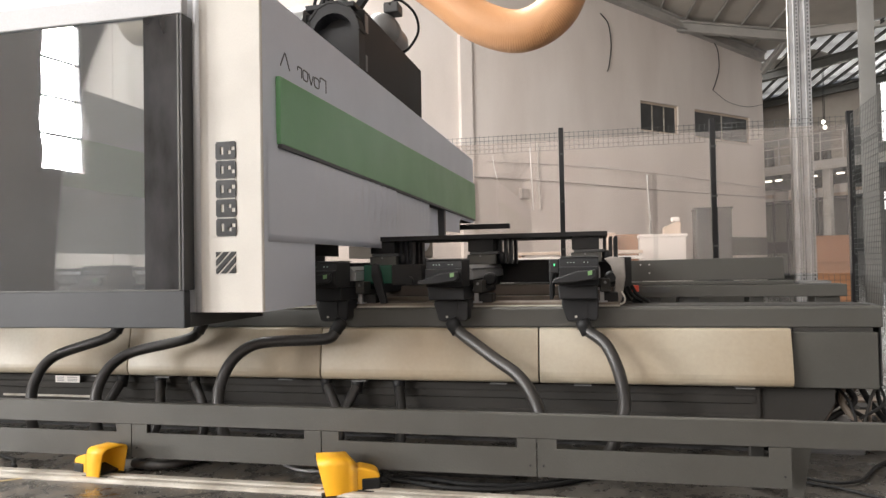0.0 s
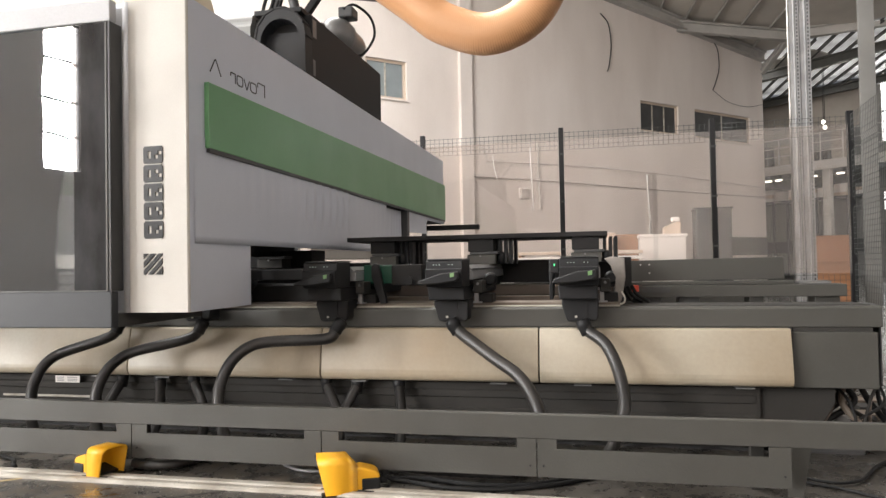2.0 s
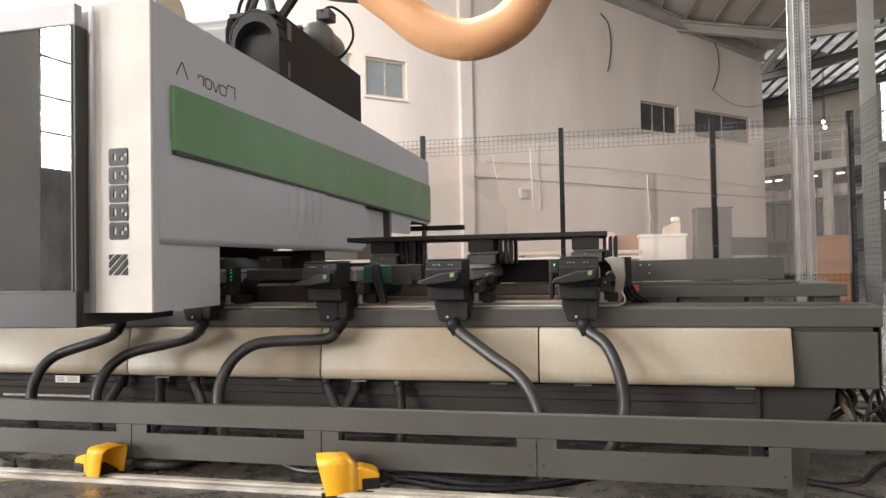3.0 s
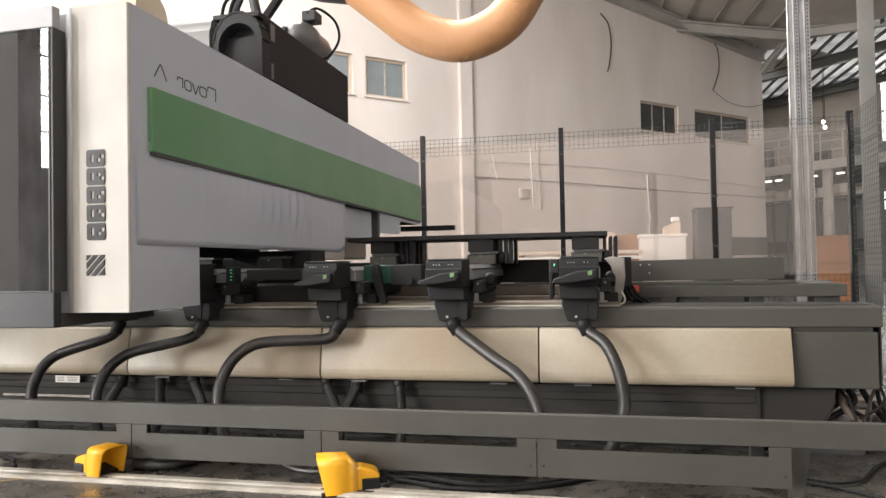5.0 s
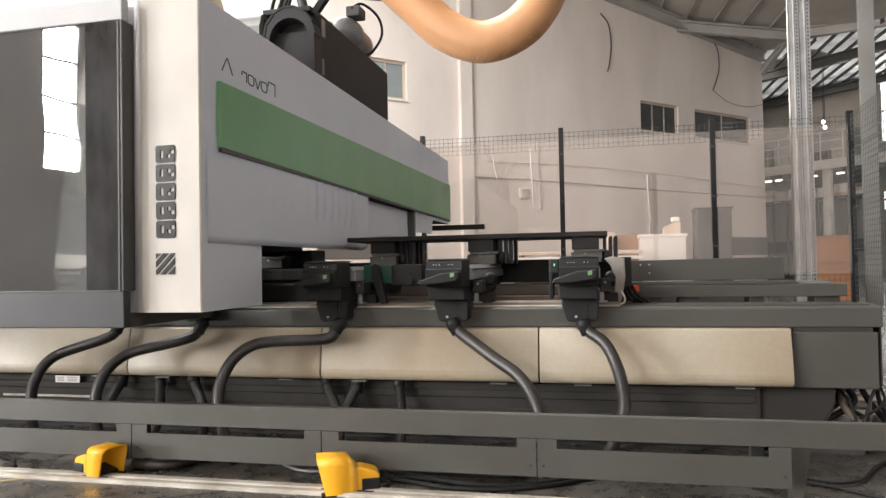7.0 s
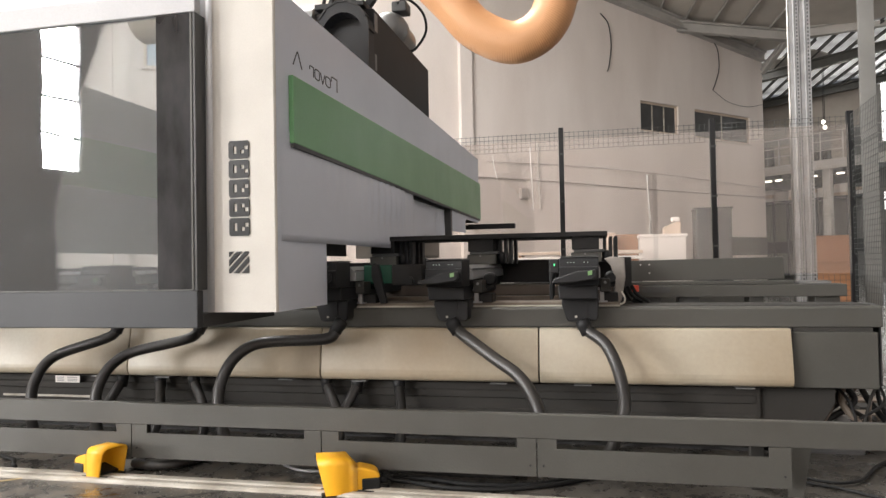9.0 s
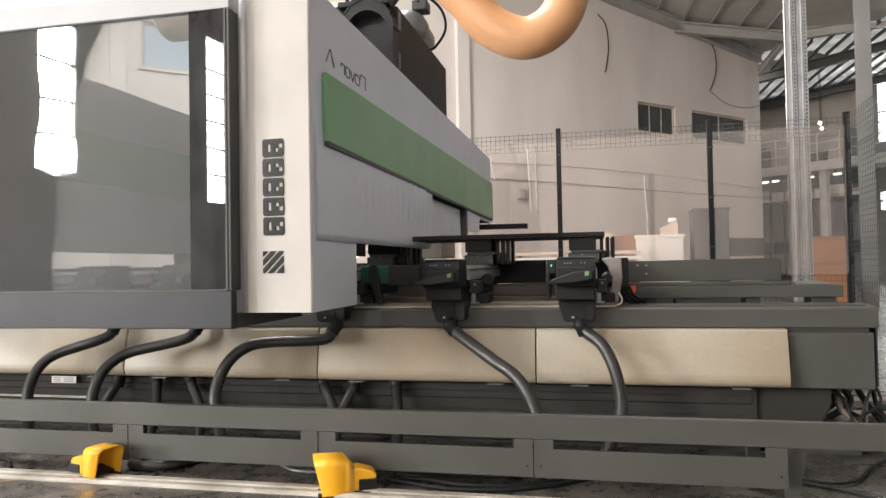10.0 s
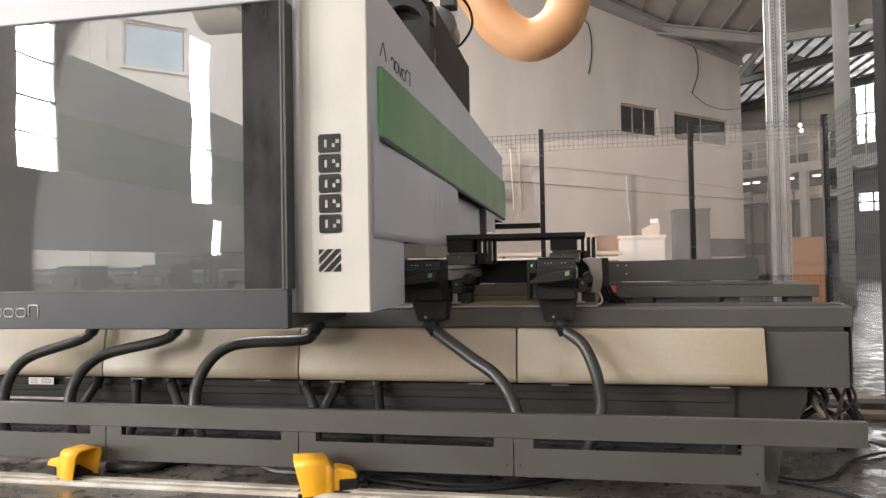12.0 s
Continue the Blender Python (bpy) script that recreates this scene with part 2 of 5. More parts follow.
COLUMN_STEEL = material("grey_column_paint", (0.27, 0.265, 0.25), 0.55, dirt=0.5, size=2)
FADED = material("faded_yellow_tape", (0.42, 0.31, 0.13), 0.6, dirt=0.9, tint=(0.2, 0.16, 0.1), size=0.4)
ROLLER = material("stepped_roller_alloy", (0.2, 0.2, 0.19), 0.45, dirt=0.4)
CHUTE = material("dusty_pale_sheet", (0.3, 0.275, 0.25), 0.5, dirt=0.9, tint=(0.12, 0.105, 0.09), size=0.3, bump=0.6)
TAUPE = material("taupe_wall_sheet", (0.27, 0.235, 0.2), 0.7, dirt=0.7, size=3)
DUSTY = material("dusty_beige_steel", (0.18, 0.15, 0.12), 0.6, dirt=0.8, tint=(0.17, 0.135, 0.105), size=0.8)
WIRE = material("dark_green_wire", (0.06, 0.065, 0.06), 0.5)
RUSTY = material("brown_worn_steel", (0.14, 0.108, 0.082), 0.5, dirt=0.6, tint=(0.08, 0.06, 0.05))
RAIL_ALU = material("dull_aluminium", (0.2, 0.2, 0.2), 0.4, metal=0.5, dirt=0.5, tint=(0.12, 0.12, 0.12))
# glow puts the green LED light into the block itself
DEEP_GREEN = glow("lit_green_plastic", (0.003, 0.045, 0.024), 0.12)
MOTOR = material("grey_cast_motor", (0.24, 0.24, 0.24), 0.4, metal=0.3, dirt=0.4)
PALE_DUCT = material("pale_ribbed_duct", (0.6, 0.5, 0.36), 0.5, dirt=0.3)
CABLE = material("black_cable", (0.012, 0.012, 0.012), 0.6, spec=0.2)


# ---- mesh helpers ----
class Mesh:
    """A bmesh that grows by simple solids."""

    def __init__(self):
        self.bm = bmesh.new()

    def box(self, x0, x1, y0, y1, z0, z1, bevel=0.0, m=None):
        r = bmesh.ops.create_cube(self.bm, size=1)
        vs = r["verts"]
        for v in vs:
            v.co = Vector(((x0 + x1) / 2 + v.co.x * (x1 - x0), (y0 + y1) / 2 + v.co.y * (y1 - y0), (z0 + z1) / 2 + v.co.z * (z1 - z0)))
        if bevel:
            es = list({e for v in vs for e in v.link_edges})
            r = bmesh.ops.bevel(self.bm, geom=es, offset=bevel, segments=2, profile=0.5, affect="EDGES")
            vs = list({v for f in r["faces"] for v in f.verts} | {v for v in vs if v.is_valid})
        if m:
            bmesh.ops.transform(self.bm, matrix=m, verts=vs)
        return self

    def prism(self, outline, axis, a, b, bevel=0.0):
        """An outline of two coordinates carried along an axis from a to b."""
        def at(p, k):
            return {"x": (k, p[0], p[1]), "y": (p[0], k, p[1]), "z": (p[0], p[1], k)}[axis]
        lo = [self.bm.verts.new(at(p, a)) for p in outline]
        hi = [self.bm.verts.new(at(p, b)) for p in outline]
        n = len(outline)
        fs = [self.bm.faces.new(lo), self.bm.faces.new(hi[::-1])]
        for i in range(n):
            fs.append(self.bm.faces.new((lo[i], hi[i], hi[(i + 1) % n], lo[(i + 1) % n])))
        bmesh.ops.recalc_face_normals(self.bm, faces=fs)
        if bevel:
            es = list({e for f in fs for e in f.edges})
            bmesh.ops.bevel(self.bm, geom=es, offset=bevel, segments=2, profile=0.5, affect="EDGES")
        return self

    def tube(self, path, radius, sides=14, rib=0.0, caps=True):
        """A round tube along a list of points; radius may vary; rib: ring relief."""
        pts = [Vector(p) for p in path]
        rings, prev = [], None
        for i, p in enumerate(pts):
            d = (pts[min(i + 1, len(pts) - 1)] - pts[max(i - 1, 0)]).normalized()
            if prev is None:
                side = d.cross(Vector((0, 0, 1)) if abs(d.z) < 0.9 else Vector((0, 1, 0))).normalized()
            else:
                side = (prev - d * prev.dot(d)).normalized()
            prev = side
            up = d.cross(side)
            r = radius[i] if isinstance(radius, (list, tuple)) else radius
            r += rib * (1 if i % 2 else -1)
            rings.append([self.bm.verts.new(p + (side * math.cos(k * math.tau / sides) + up * math.sin(k * math.tau / sides)) * r) for k in range(sides)])
        for a, b in zip(rings, rings[1:]):
            for k in range(sides):
                f = self.bm.faces.new((a[k], a[(k + 1) % sides], b[(k + 1) % sides], b[k]))
                f.smooth = True
        if caps:
            self.bm.faces.new(rings[0][::-1])
            self.bm.faces.new(rings[-1])
        return self

    def smooth(self, degrees=30):
        """Smooth shading but across sharp edges."""
        for f in self.bm.faces:
            f.smooth = True
        for e in self.bm.edges:
            e.smooth = len(e.link_faces) == 2 and e.calc_face_angle(0) < radians(degrees)
        return self

    def cyl(self, p, q, r, sides=16, r2=None):
        return self.tube([p, q], [r, r2 if r2 is not None else r], sides)


def curve(points, n=24):
    """Smooth points through a few given ones (Catmull-Rom)."""
    p = [Vector(q) for q in points]
    p = [p[0] * 2 - p[1]] + p + [p[-1] * 2 - p[-2]]
    out = []
    for i in range(1, len(p) - 2):
        for k in range(n):
            t = k / n
            a, b, c, d = p[i - 1], p[i], p[i + 1], p[i + 2]
            out.append(0.5 * (2 * b + (c - a) * t + (2 * a - 5 * b + 4 * c - d) * t * t + (3 * b - a - 3 * c + d) * t ** 3))
    return out + [p[-2]]


def thing(name, at, label, category, group="", kind="", m=None):
    """The Empty at a thing's base that holds its parts."""
    ob = new(name)
    ob.empty_display_size = 0.1
    ob.matrix_basis = m if m is not None else Matrix.Translation(at)
    return tagged(ob, label, category, group, kind)


def part(name, mesh, mat, parent, label="", kind="", local=False):
    """One mesh object under a thing or a part, given in the world's (or, if local, the thing's) metres."""
    me = bpy.data.meshes.new(name)
    mesh.bm.normal_update()
    mesh.bm.to_mesh(me)
    mesh.bm.free()
    me.materials.append(mat)
    ob = new(name, me)
    if parent:
        ob.parent = parent
        if parent.parent is None and not local and parent.data is None:
            ob.matrix_parent_inverse = parent.matrix_basis.inverted()
    return tagged(ob, label=label, kind=kind)


def solid(name, mesh, mat, label, category, group="", kind="", m=None):
    """A thing of one mesh."""
    ob = part(name, mesh, mat, None)
    if m is not None:
        ob.matrix_basis = m
    return tagged(ob, label, category, group, kind)


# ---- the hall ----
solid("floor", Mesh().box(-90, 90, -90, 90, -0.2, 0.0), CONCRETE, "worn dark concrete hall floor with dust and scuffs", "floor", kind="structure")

# white wall with its windows cut out; WV is its face
WV, WEND = 14.1, 22.15
WALL_WINDOWS = ((6.98, 8.05), (16.02, 17.72), (18.5, 21.4), (2.3, 3.5), (5.55, 6.66))


def wall_with_holes(name, u0, u1, z1, holes, mat, label, m):
    """A wall 0.25 thick, local x along it, with openings (x0, x1, z0, z1 and more levels above)."""
    g = Mesh()
    x = u0
    for a, b, *levels in holes:
        g.box(x, a, 0, 0.25, 0, z1)
        edges = [0, *levels, z1]
        for lo, hi in zip(edges[::2], edges[1::2]):
            g.box(a, b, 0, 0.25, lo, hi)
        x = b
    g.box(x, u1, 0, 0.25, 0, z1)
    return solid(name, g, mat, label, "wall", kind="structure", m=m)


wall_m = HALL @ Matrix.Translation((0, WV, 0))
wall_with_holes("wall_north", -18.25, WEND, 9.6, [(a, b, 4.64, 5.55) for a, b in sorted(WALL_WINDOWS)], PLASTER,
                "tall white plastered hall wall with small high windows", wall_m)
solid("pilaster", Mesh().box(9.5, 9.86, -0.12, 0.0, 0, 9.3, 0.01), PLASTER, "white plastered pilaster on the hall wall", "pilaster", kind="structure", m=wall_m)


def window(name, a, b, z0, z1, panes, glass, m, label):
    w = tagged(new(name), label, "window", kind="structure")
    w.matrix_basis = m
    f = Mesh()
    f.box(a, b, 0.06, 0.14, z0, z0 + 0.06).box(a, b, 0.06, 0.14, z1 - 0.06, z1)
    f.box(a, a + 0.06, 0.06, 0.14, z0 + 0.06, z1 - 0.06).box(b - 0.06, b, 0.06, 0.14, z0 + 0.06, z1 - 0.06)
    part("window_frame", f, PALE_WOOD, w, local=True)
    for i in range(panes):
        x0, x1 = a + 0.06 + (b - a - 0.12) * i / panes, a + 0.06 + (b - a - 0.12) * (i + 1) / panes
        part("pane", Mesh().box(x0 + 0.02, x1 - 0.02, 0.09, 0.1, z0 + 0.06, z1 - 0.06), glass, w, local=True)
        if i:
            part("mullion", Mesh().box(x0 - 0.02, x0 + 0.02, 0.07, 0.13, z0 + 0.06, z1 - 0.06), ALU, w, local=True)
    part("window_sill", Mesh().box(a - 0.05, b + 0.05, -0.04, 0.06, z0 - 0.04, z0 + 0.003), PLASTER, w, local=True)


window("window_1", *WALL_WINDOWS[0], 4.64, 5.55, 2, PALE_PANE, wall_m, "small high window with pale frame and grey panes")
window("window_4", *WALL_WINDOWS[3], 4.64, 5.55, 1, BLUE_PANE, wall_m, "wide high window with bluish frosted glass")
window("window_5", *WALL_WINDOWS[4], 4.64, 5.55, 2, PALE_PANE, wall_m, "small high window with pale frame and grey panes")
solid("pilaster", Mesh().box(1.74, 2.02, -0.12, 0.0, 0, 9.3, 0.01), PLASTER, "white plastered pilaster on the hall wall", "pilaster", kind="structure", m=wall_m)
window("window_2", *WALL_WINDOWS[1], 4.64, 5.55, 3, DARK_PANE, wall_m, "small high window with dark panes")
window("window_3", *WALL_WINDOWS[2], 4.64, 5.55, 2, DARK_PANE, wall_m, "wide high window with dark panes")

# end and south walls with openings for added lamps, bay wall with tall daylight windows, far shed walls
end_m = HALL @ Matrix.Translation((-18.0, 0, 0)) @ Matrix.Rotation(radians(90), 4, "Z")
wall_with_holes("wall_west", -10.0, 14.1, 9.6, [(5.0, 9.0, 0.02, 3.9)], PLASTER, "white hall end wall with an opening for an added fill lamp", end_m)
wall_with_holes("wall_bay", -8.5, 2.2, 9.6, [w[:4] for w in BAY_WINDOWS], PLASTER, "white bay wall with tall windows", BAY)
for bx0, bx1, bz0, bz1, bars in BAY_WINDOWS:
    w = tagged(new("window_tall"), "tall daylight window with dark glazing bars", "window", kind="structure")
    w.matrix_basis = BAY
    for z in bars:
        part("glazing_bar", Mesh().box(bx0, bx1, 0.02, 0.07, z - 0.02, z + 0.02), GREY_DARK, w, local=True)
    for x in (bx0, bx1 - 0.03):
        part("window_frame", Mesh().box(x, x + 0.03, 0.02, 0.09, bz0, bz1), GREY_DARK, w, local=True)
south_m = HALL @ Matrix.Translation((0, -10.0, 0)) @ Matrix.Rotation(radians(180), 4, "Z")
wall_with_holes("wall_south", -30.3, 18.25, 12.2, [(-cu - 2.5, -cu + 2.5, 6.0, 8.0) for cu in HIGH_FILL[::-1]], PLASTER, "white hall wall with high openings for added fill lamps", south_m)

# shed beyond the white wall's corner
FAR = 29.0
far_m = HALL @ Matrix.Translation((FAR, 0, 0)) @ Matrix.Rotation(radians(-90), 4, "Z")
wall_with_holes("wall_far", -45.0, 10.0, 9.0, [(-13.5, -12.45, 2.62, 3.32, 5.29, 7.6)], SHED, "distant grey shed wall with bright windows", far_m)
solid("wall_shed_side", Mesh().box(WEND, FAR + 0.3, 44.7, 45, 0, 9), SHED, "distant grey shed side wall", "wall", kind="structure", m=HALL)
solid("wall_return", Mesh().box(WEND - 0.25, WEND, WV + 0.25, 45, 0, 8.5), PLASTER, "return of the white wall", "wall", kind="structure", m=HALL)


def roof_z(u):
    """The lining rises into the hall and lies nearly level over the far shed."""
    return 7.9 + (0.1 * (WEND - u) if u < WEND else 0.007 * (u - WEND))


rf = Mesh().prism([(-18.3, roof_z(-18.3)), (WEND, roof_z(WEND)), (WEND, roof_z(WEND) + 0.1), (-18.3, roof_z(-18.3) + 0.1)], "y", -10.3, 14.4)
solid("roof", rf, ROOF_IN, "dull sheet roof lining over the hall", "roof", kind="structure", m=HALL)
rf = Mesh().prism([(WEND + 0.01, roof_z(WEND)), (FAR + 0.4, roof_z(FAR + 0.4)), (FAR + 0.4, roof_z(FAR + 0.4) + 0.004), (WEND + 0.01, roof_z(WEND) + 0.004)], "y", -10.3, 45.2)
solid("roof_far", rf, FOIL, "silver foil roof lining over the far shed", "roof", kind="structure", m=HALL)
# panels that go with the added fill lamps
for ru, rv, rp in ROOF_FILL:
    solid("fill_lamp_panel", Mesh().box(ru - 1.25, ru + 1.25, rv - 3.1, rv + 3.1, 10.03 - 0.1 * min(ru, WEND), 10.07 - 0.1 * min(ru, WEND)), WHITE, "white panel above an added fill lamp", "roof light", kind="structure", m=HALL)


def roof_bar(name, p, q, w, h, mat, label, group):
    """A steel member between two points under the roof."""
    p, q = Vector(p), Vector(q)
    d = q - p
    m = Matrix.Translation(p) @ d.to_track_quat("X", "Z").to_matrix().to_4x4()
    ob = solid(name, Mesh().prism([(-w / 2, -h), (w / 2, -h), (w / 2, -h * 0.85), (w / 8, -h * 0.8), (w / 8, -h * 0.2), (w / 2, -h * 0.15), (w / 2, 0), (-w / 2, 0),
                                   (-w / 2, -h * 0.15), (-w / 8, -h * 0.2), (-w / 8, -h * 0.8), (-w / 2, -h * 0.85)], "x", 0, d.length), mat, label, "roof beam", group, m=m)
    return ob


def on_roof(u, v, drop=0.0):
    return uv(u, v, roof_z(u) - drop)


# ribs cross the lining slantwise, dark rafters run with v
for k in range(26):
    c = -6 + k * 1.15
    p, q = on_roof(c - 8.0, 3.0, 0.02), on_roof(c + 1.0, 14.0, 0.02)
    if c + 1 < WEND:
        roof_bar("purlin", p, q, 0.055, 0.09, ROOF_STEEL, "grey steel purlin under the roof lining", "roof purlins")
for k in range(30):
    c = 2.5 + k * 0.68                                   # u - v of the purlin
    a, b = max(WEND + 0.1, c + 4.0), min(FAR - 0.3, c + 24.0)
    if b - a > 0.4:
        p, q = on_roof(a, a - c - 0.48, 0.004), on_roof(b, b - c - 0.48, 0.004)
        solid("roof_sheet", Mesh().box(0, (q - p).length, -0.26, 0.26, -0.006, 0.0), GLOW_SHEET, "roof sheet made to glow, standing in for light on foil", "roof sheet", kind="structure",
              m=Matrix.Translation(p) @ (q - p).to_track_quat("X", "Z").to_matrix().to_4x4())
    a, b = max(WEND + 0.05, c - 4.0), min(FAR, c + 26.0)
    if b - a > 0.4:
        roof_bar("purlin", on_roof(a, a - c, 0.006), on_roof(b, b - c, 0.006), 0.06, 0.11, GREY, "dark steel purlin under silver foil", "far roof purlins")
for v0, v1, z0, z1, cols in ((12.45, 13.5, 5.29, 7.6, 3), (12.45, 13.5, 2.62, 3.32, 2)):
    wd = thing("window_far", uv(FAR + 0.1, (v0 + v1) / 2, z0), "bright far shed window with dark bars", "window", kind="structure")
    part("pane", Mesh().box(FAR + 0.2, FAR + 0.22, v0, v1, z0, z1, m=HALL), DAY_PANE, wd)
    for k in range(1, cols):
        vk = v0 + (v1 - v0) * k / cols
        part("bar", Mesh().box(FAR + 0.02, FAR + 0.08, vk - 0.03, vk + 0.03, z0, z1, m=HALL), GREY_DARK, wd)
    part("bar", Mesh().box(FAR + 0.02, FAR + 0.08, v0, v1, z0 + (z1 - z0) * 0.5 - 0.03, z0 + (z1 - z0) * 0.5 + 0.03, m=HALL), GREY_DARK, wd)
for u in (24.05, 28.55):
    roof_bar("rafter", on_roof(u, 2.0, 0.18), on_roof(u, 24.0, 0.18), 0.16, 0.32, GREY, "dark steel rafter of the far shed", "far rafters")
roof_bar("edge_rafter", uv(14.0, WV - 0.1, roof_z(14.0) - 0.05), uv(WEND, WV - 0.1, 7.88), 0.2, 0.34, ROOF_STEEL, "grey steel edge rafter along the wall top", "wall rafters")
roof_bar("tie_beam", uv(17.75, WV - 0.02, 8.22), uv(20.95, 12.45, 7.98), 0.22, 0.34, ROOF_STEEL, "pale grey steel tie beam", "tie beams")
roof_bar("tie_beam", uv(20.95, 12.45, 7.98), uv(24.0, 8.0, 8.1), 0.22, 0.34, ROOF_STEEL, "pale grey steel tie beam", "tie beams")
roof_bar("brace", uv(WEND, WV, 7.3), uv(21.2, 12.5, 7.95), 0.14, 0.2, ROOF_STEEL, "slanting grey steel brace", "tie beams")

# mezzanine, rail and clutter of the far shed
mz = thing("mezzanine", uv(27, 16, 0), "dark mezzanine floor with a grey railing in the far shed", "mezzanine")
part("deck", Mesh().box(FAR - 2.2, FAR - 0.05, 11.0, 30, 4.2, 4.52, m=HALL), GREY_DARK, mz)
part("deck_edge", Mesh().box(FAR - 2.25, FAR - 2.2, 11.0, 30, 4.18, 4.55, m=HALL), ROOF_STEEL, mz)
for k in range(14):
    v = 11.3 + k * 0.85
    part("rail_post", Mesh().box(FAR - 2.22, FAR - 2.18, v, v + 0.035, 4.55, 5.62, m=HALL), ROOF_STEEL, mz)
for z in (4.9, 5.25, 5.6):
    part("rail_bar", Mesh().box(FAR - 2.215, FAR - 2.185, 11.0, 24, z, z + 0.03, m=HALL), ROOF_STEEL, mz)
for v in (11.4, 14.45, 18.4):
    part("deck_post", Mesh().box(FAR - 2.1, FAR - 1.85, v, v + 0.28, 0, 4.2, m=HALL), ROOF_STEEL, mz)
part("upper_board", Mesh().box(FAR - 0.12, FAR - 0.04, 13.7, 26, 6.0, 7.7, m=HALL), TAUPE, mz)
part("ceiling_band", Mesh().box(FAR - 0.1, FAR - 0.02, 13.65, 26, 3.75, 4.19, m=HALL), BASE_DARK, mz)
part("band", Mesh().box(FAR - 0.1, FAR - 0.02, 13.65, 22, 1.0, 1.5, m=HALL), GREY_DARK, mz)
# long pale packs stored on racks below the deck
rnd = random.Random(8)
for k in range(9):
    v = 13.75 + k * 0.62
    pk = thing("board_pack", uv(FAR - 0.6, v, 3.2), "long pale wrapped board pack on a rack below the mezzanine", "board pack", "board packs")
    z = 3.22
    for n in range(rnd.choice((2, 3, 3))):
        h = rnd.uniform(0.12, 0.2)
        part("pack", Mesh().box(FAR - 0.95 - rnd.uniform(0, 0.08), FAR - 0.3, v + rnd.uniform(0, 0.05), v + 0.55, z, z + h, 0.01, m=HALL), (WHITE_BOARD, PALE_WOOD, WHITE_BOARD)[(k + n) % 3], pk)
        z += h + 0.002
    part("rack_shelf", Mesh().box(FAR - 1.0, FAR - 0.25, v - 0.03, v + 0.59, 3.12, 3.2195, m=HALL), GREY_DARK, pk)
    part("rack_leg", Mesh().box(FAR - 0.99, FAR - 0.9, v - 0.02, v + 0.06, 0, 3.12, m=HALL), GREY_DARK, pk)
# goods kept on the mezzanine and tube lamps below it
rnd = random.Random(11)
for k in range(11):
    v = 13.8 + k * 0.8 + rnd.uniform(0, 0.2)
    w, h, dp = rnd.uniform(0.4, 0.85), rnd.uniform(0.3, 1.2), rnd.uniform(0.3, 0.6)
    bx = thing("storage_box", uv(FAR - 1.3, v, 4.52), ("taupe cardboard box", "dark grey crate", "grey carton")[k % 3] + " stored on the mezzanine", "box", "stored boxes")
    mat = (TAUPE, BASE_DARK, GREY)[k % 3]
    part("box_body", Mesh().box(FAR - 1.3 - dp, FAR - 1.3, v, v + w, 4.52, 4.52 + h, 0.01, m=HALL), mat, bx)
    part("box_lid", Mesh().box(FAR - 1.33 - dp, FAR - 1.27, v - 0.02, v + w + 0.02, 4.5205 + h, 4.56 + h, 0.008, m=HALL), mat, bx)
for k, v in enumerate((13.95, 15.0, 16.45, 16.9)):
    tl = thing("tube_lamp", uv(FAR - 2.0, v, 4.0), "lit white tube lamp under the mezzanine", "lamp", "tube lamps")
    part("tube", Mesh().box(FAR - 2.04, FAR - 1.96, v, v + 0.26, 3.96, 4.0, 0.008, m=HALL), LAMP_ON, tl)
    part("housing", Mesh().box(FAR - 2.06, FAR - 1.94, v - 0.03, v + 0.29, 4.0005, 4.05, m=HALL), WHITE, tl)
    for e in (0.03, 0.21):
        part("hanger", Mesh().box(FAR - 2.01, FAR - 1.99, v + e, v + e + 0.02, 4.05, 4.2, m=HALL), GREY_DARK, tl)
for v, z in ((14.35, 5.93), (14.3, 5.72)):
    l = thing("far_lamp", uv(26.4, v, z), "small lit lamp hanging in the far shed", "lamp", "far lamps")
    part("bulb", Mesh().tube([uv(26.4, v, z - 0.07), uv(26.4, v, z), uv(26.4, v, z + 0.07)], [0.03, 0.075, 0.03], 12), LAMP_ON, l)
    part("cord", Mesh().cyl(uv(26.4, v, z + 0.06), uv(26.4, v, roof_z(26.4)), 0.012, 6), CABLE, l)


# ---- machine bed ----
X0, X1 = -4.9, 1.058


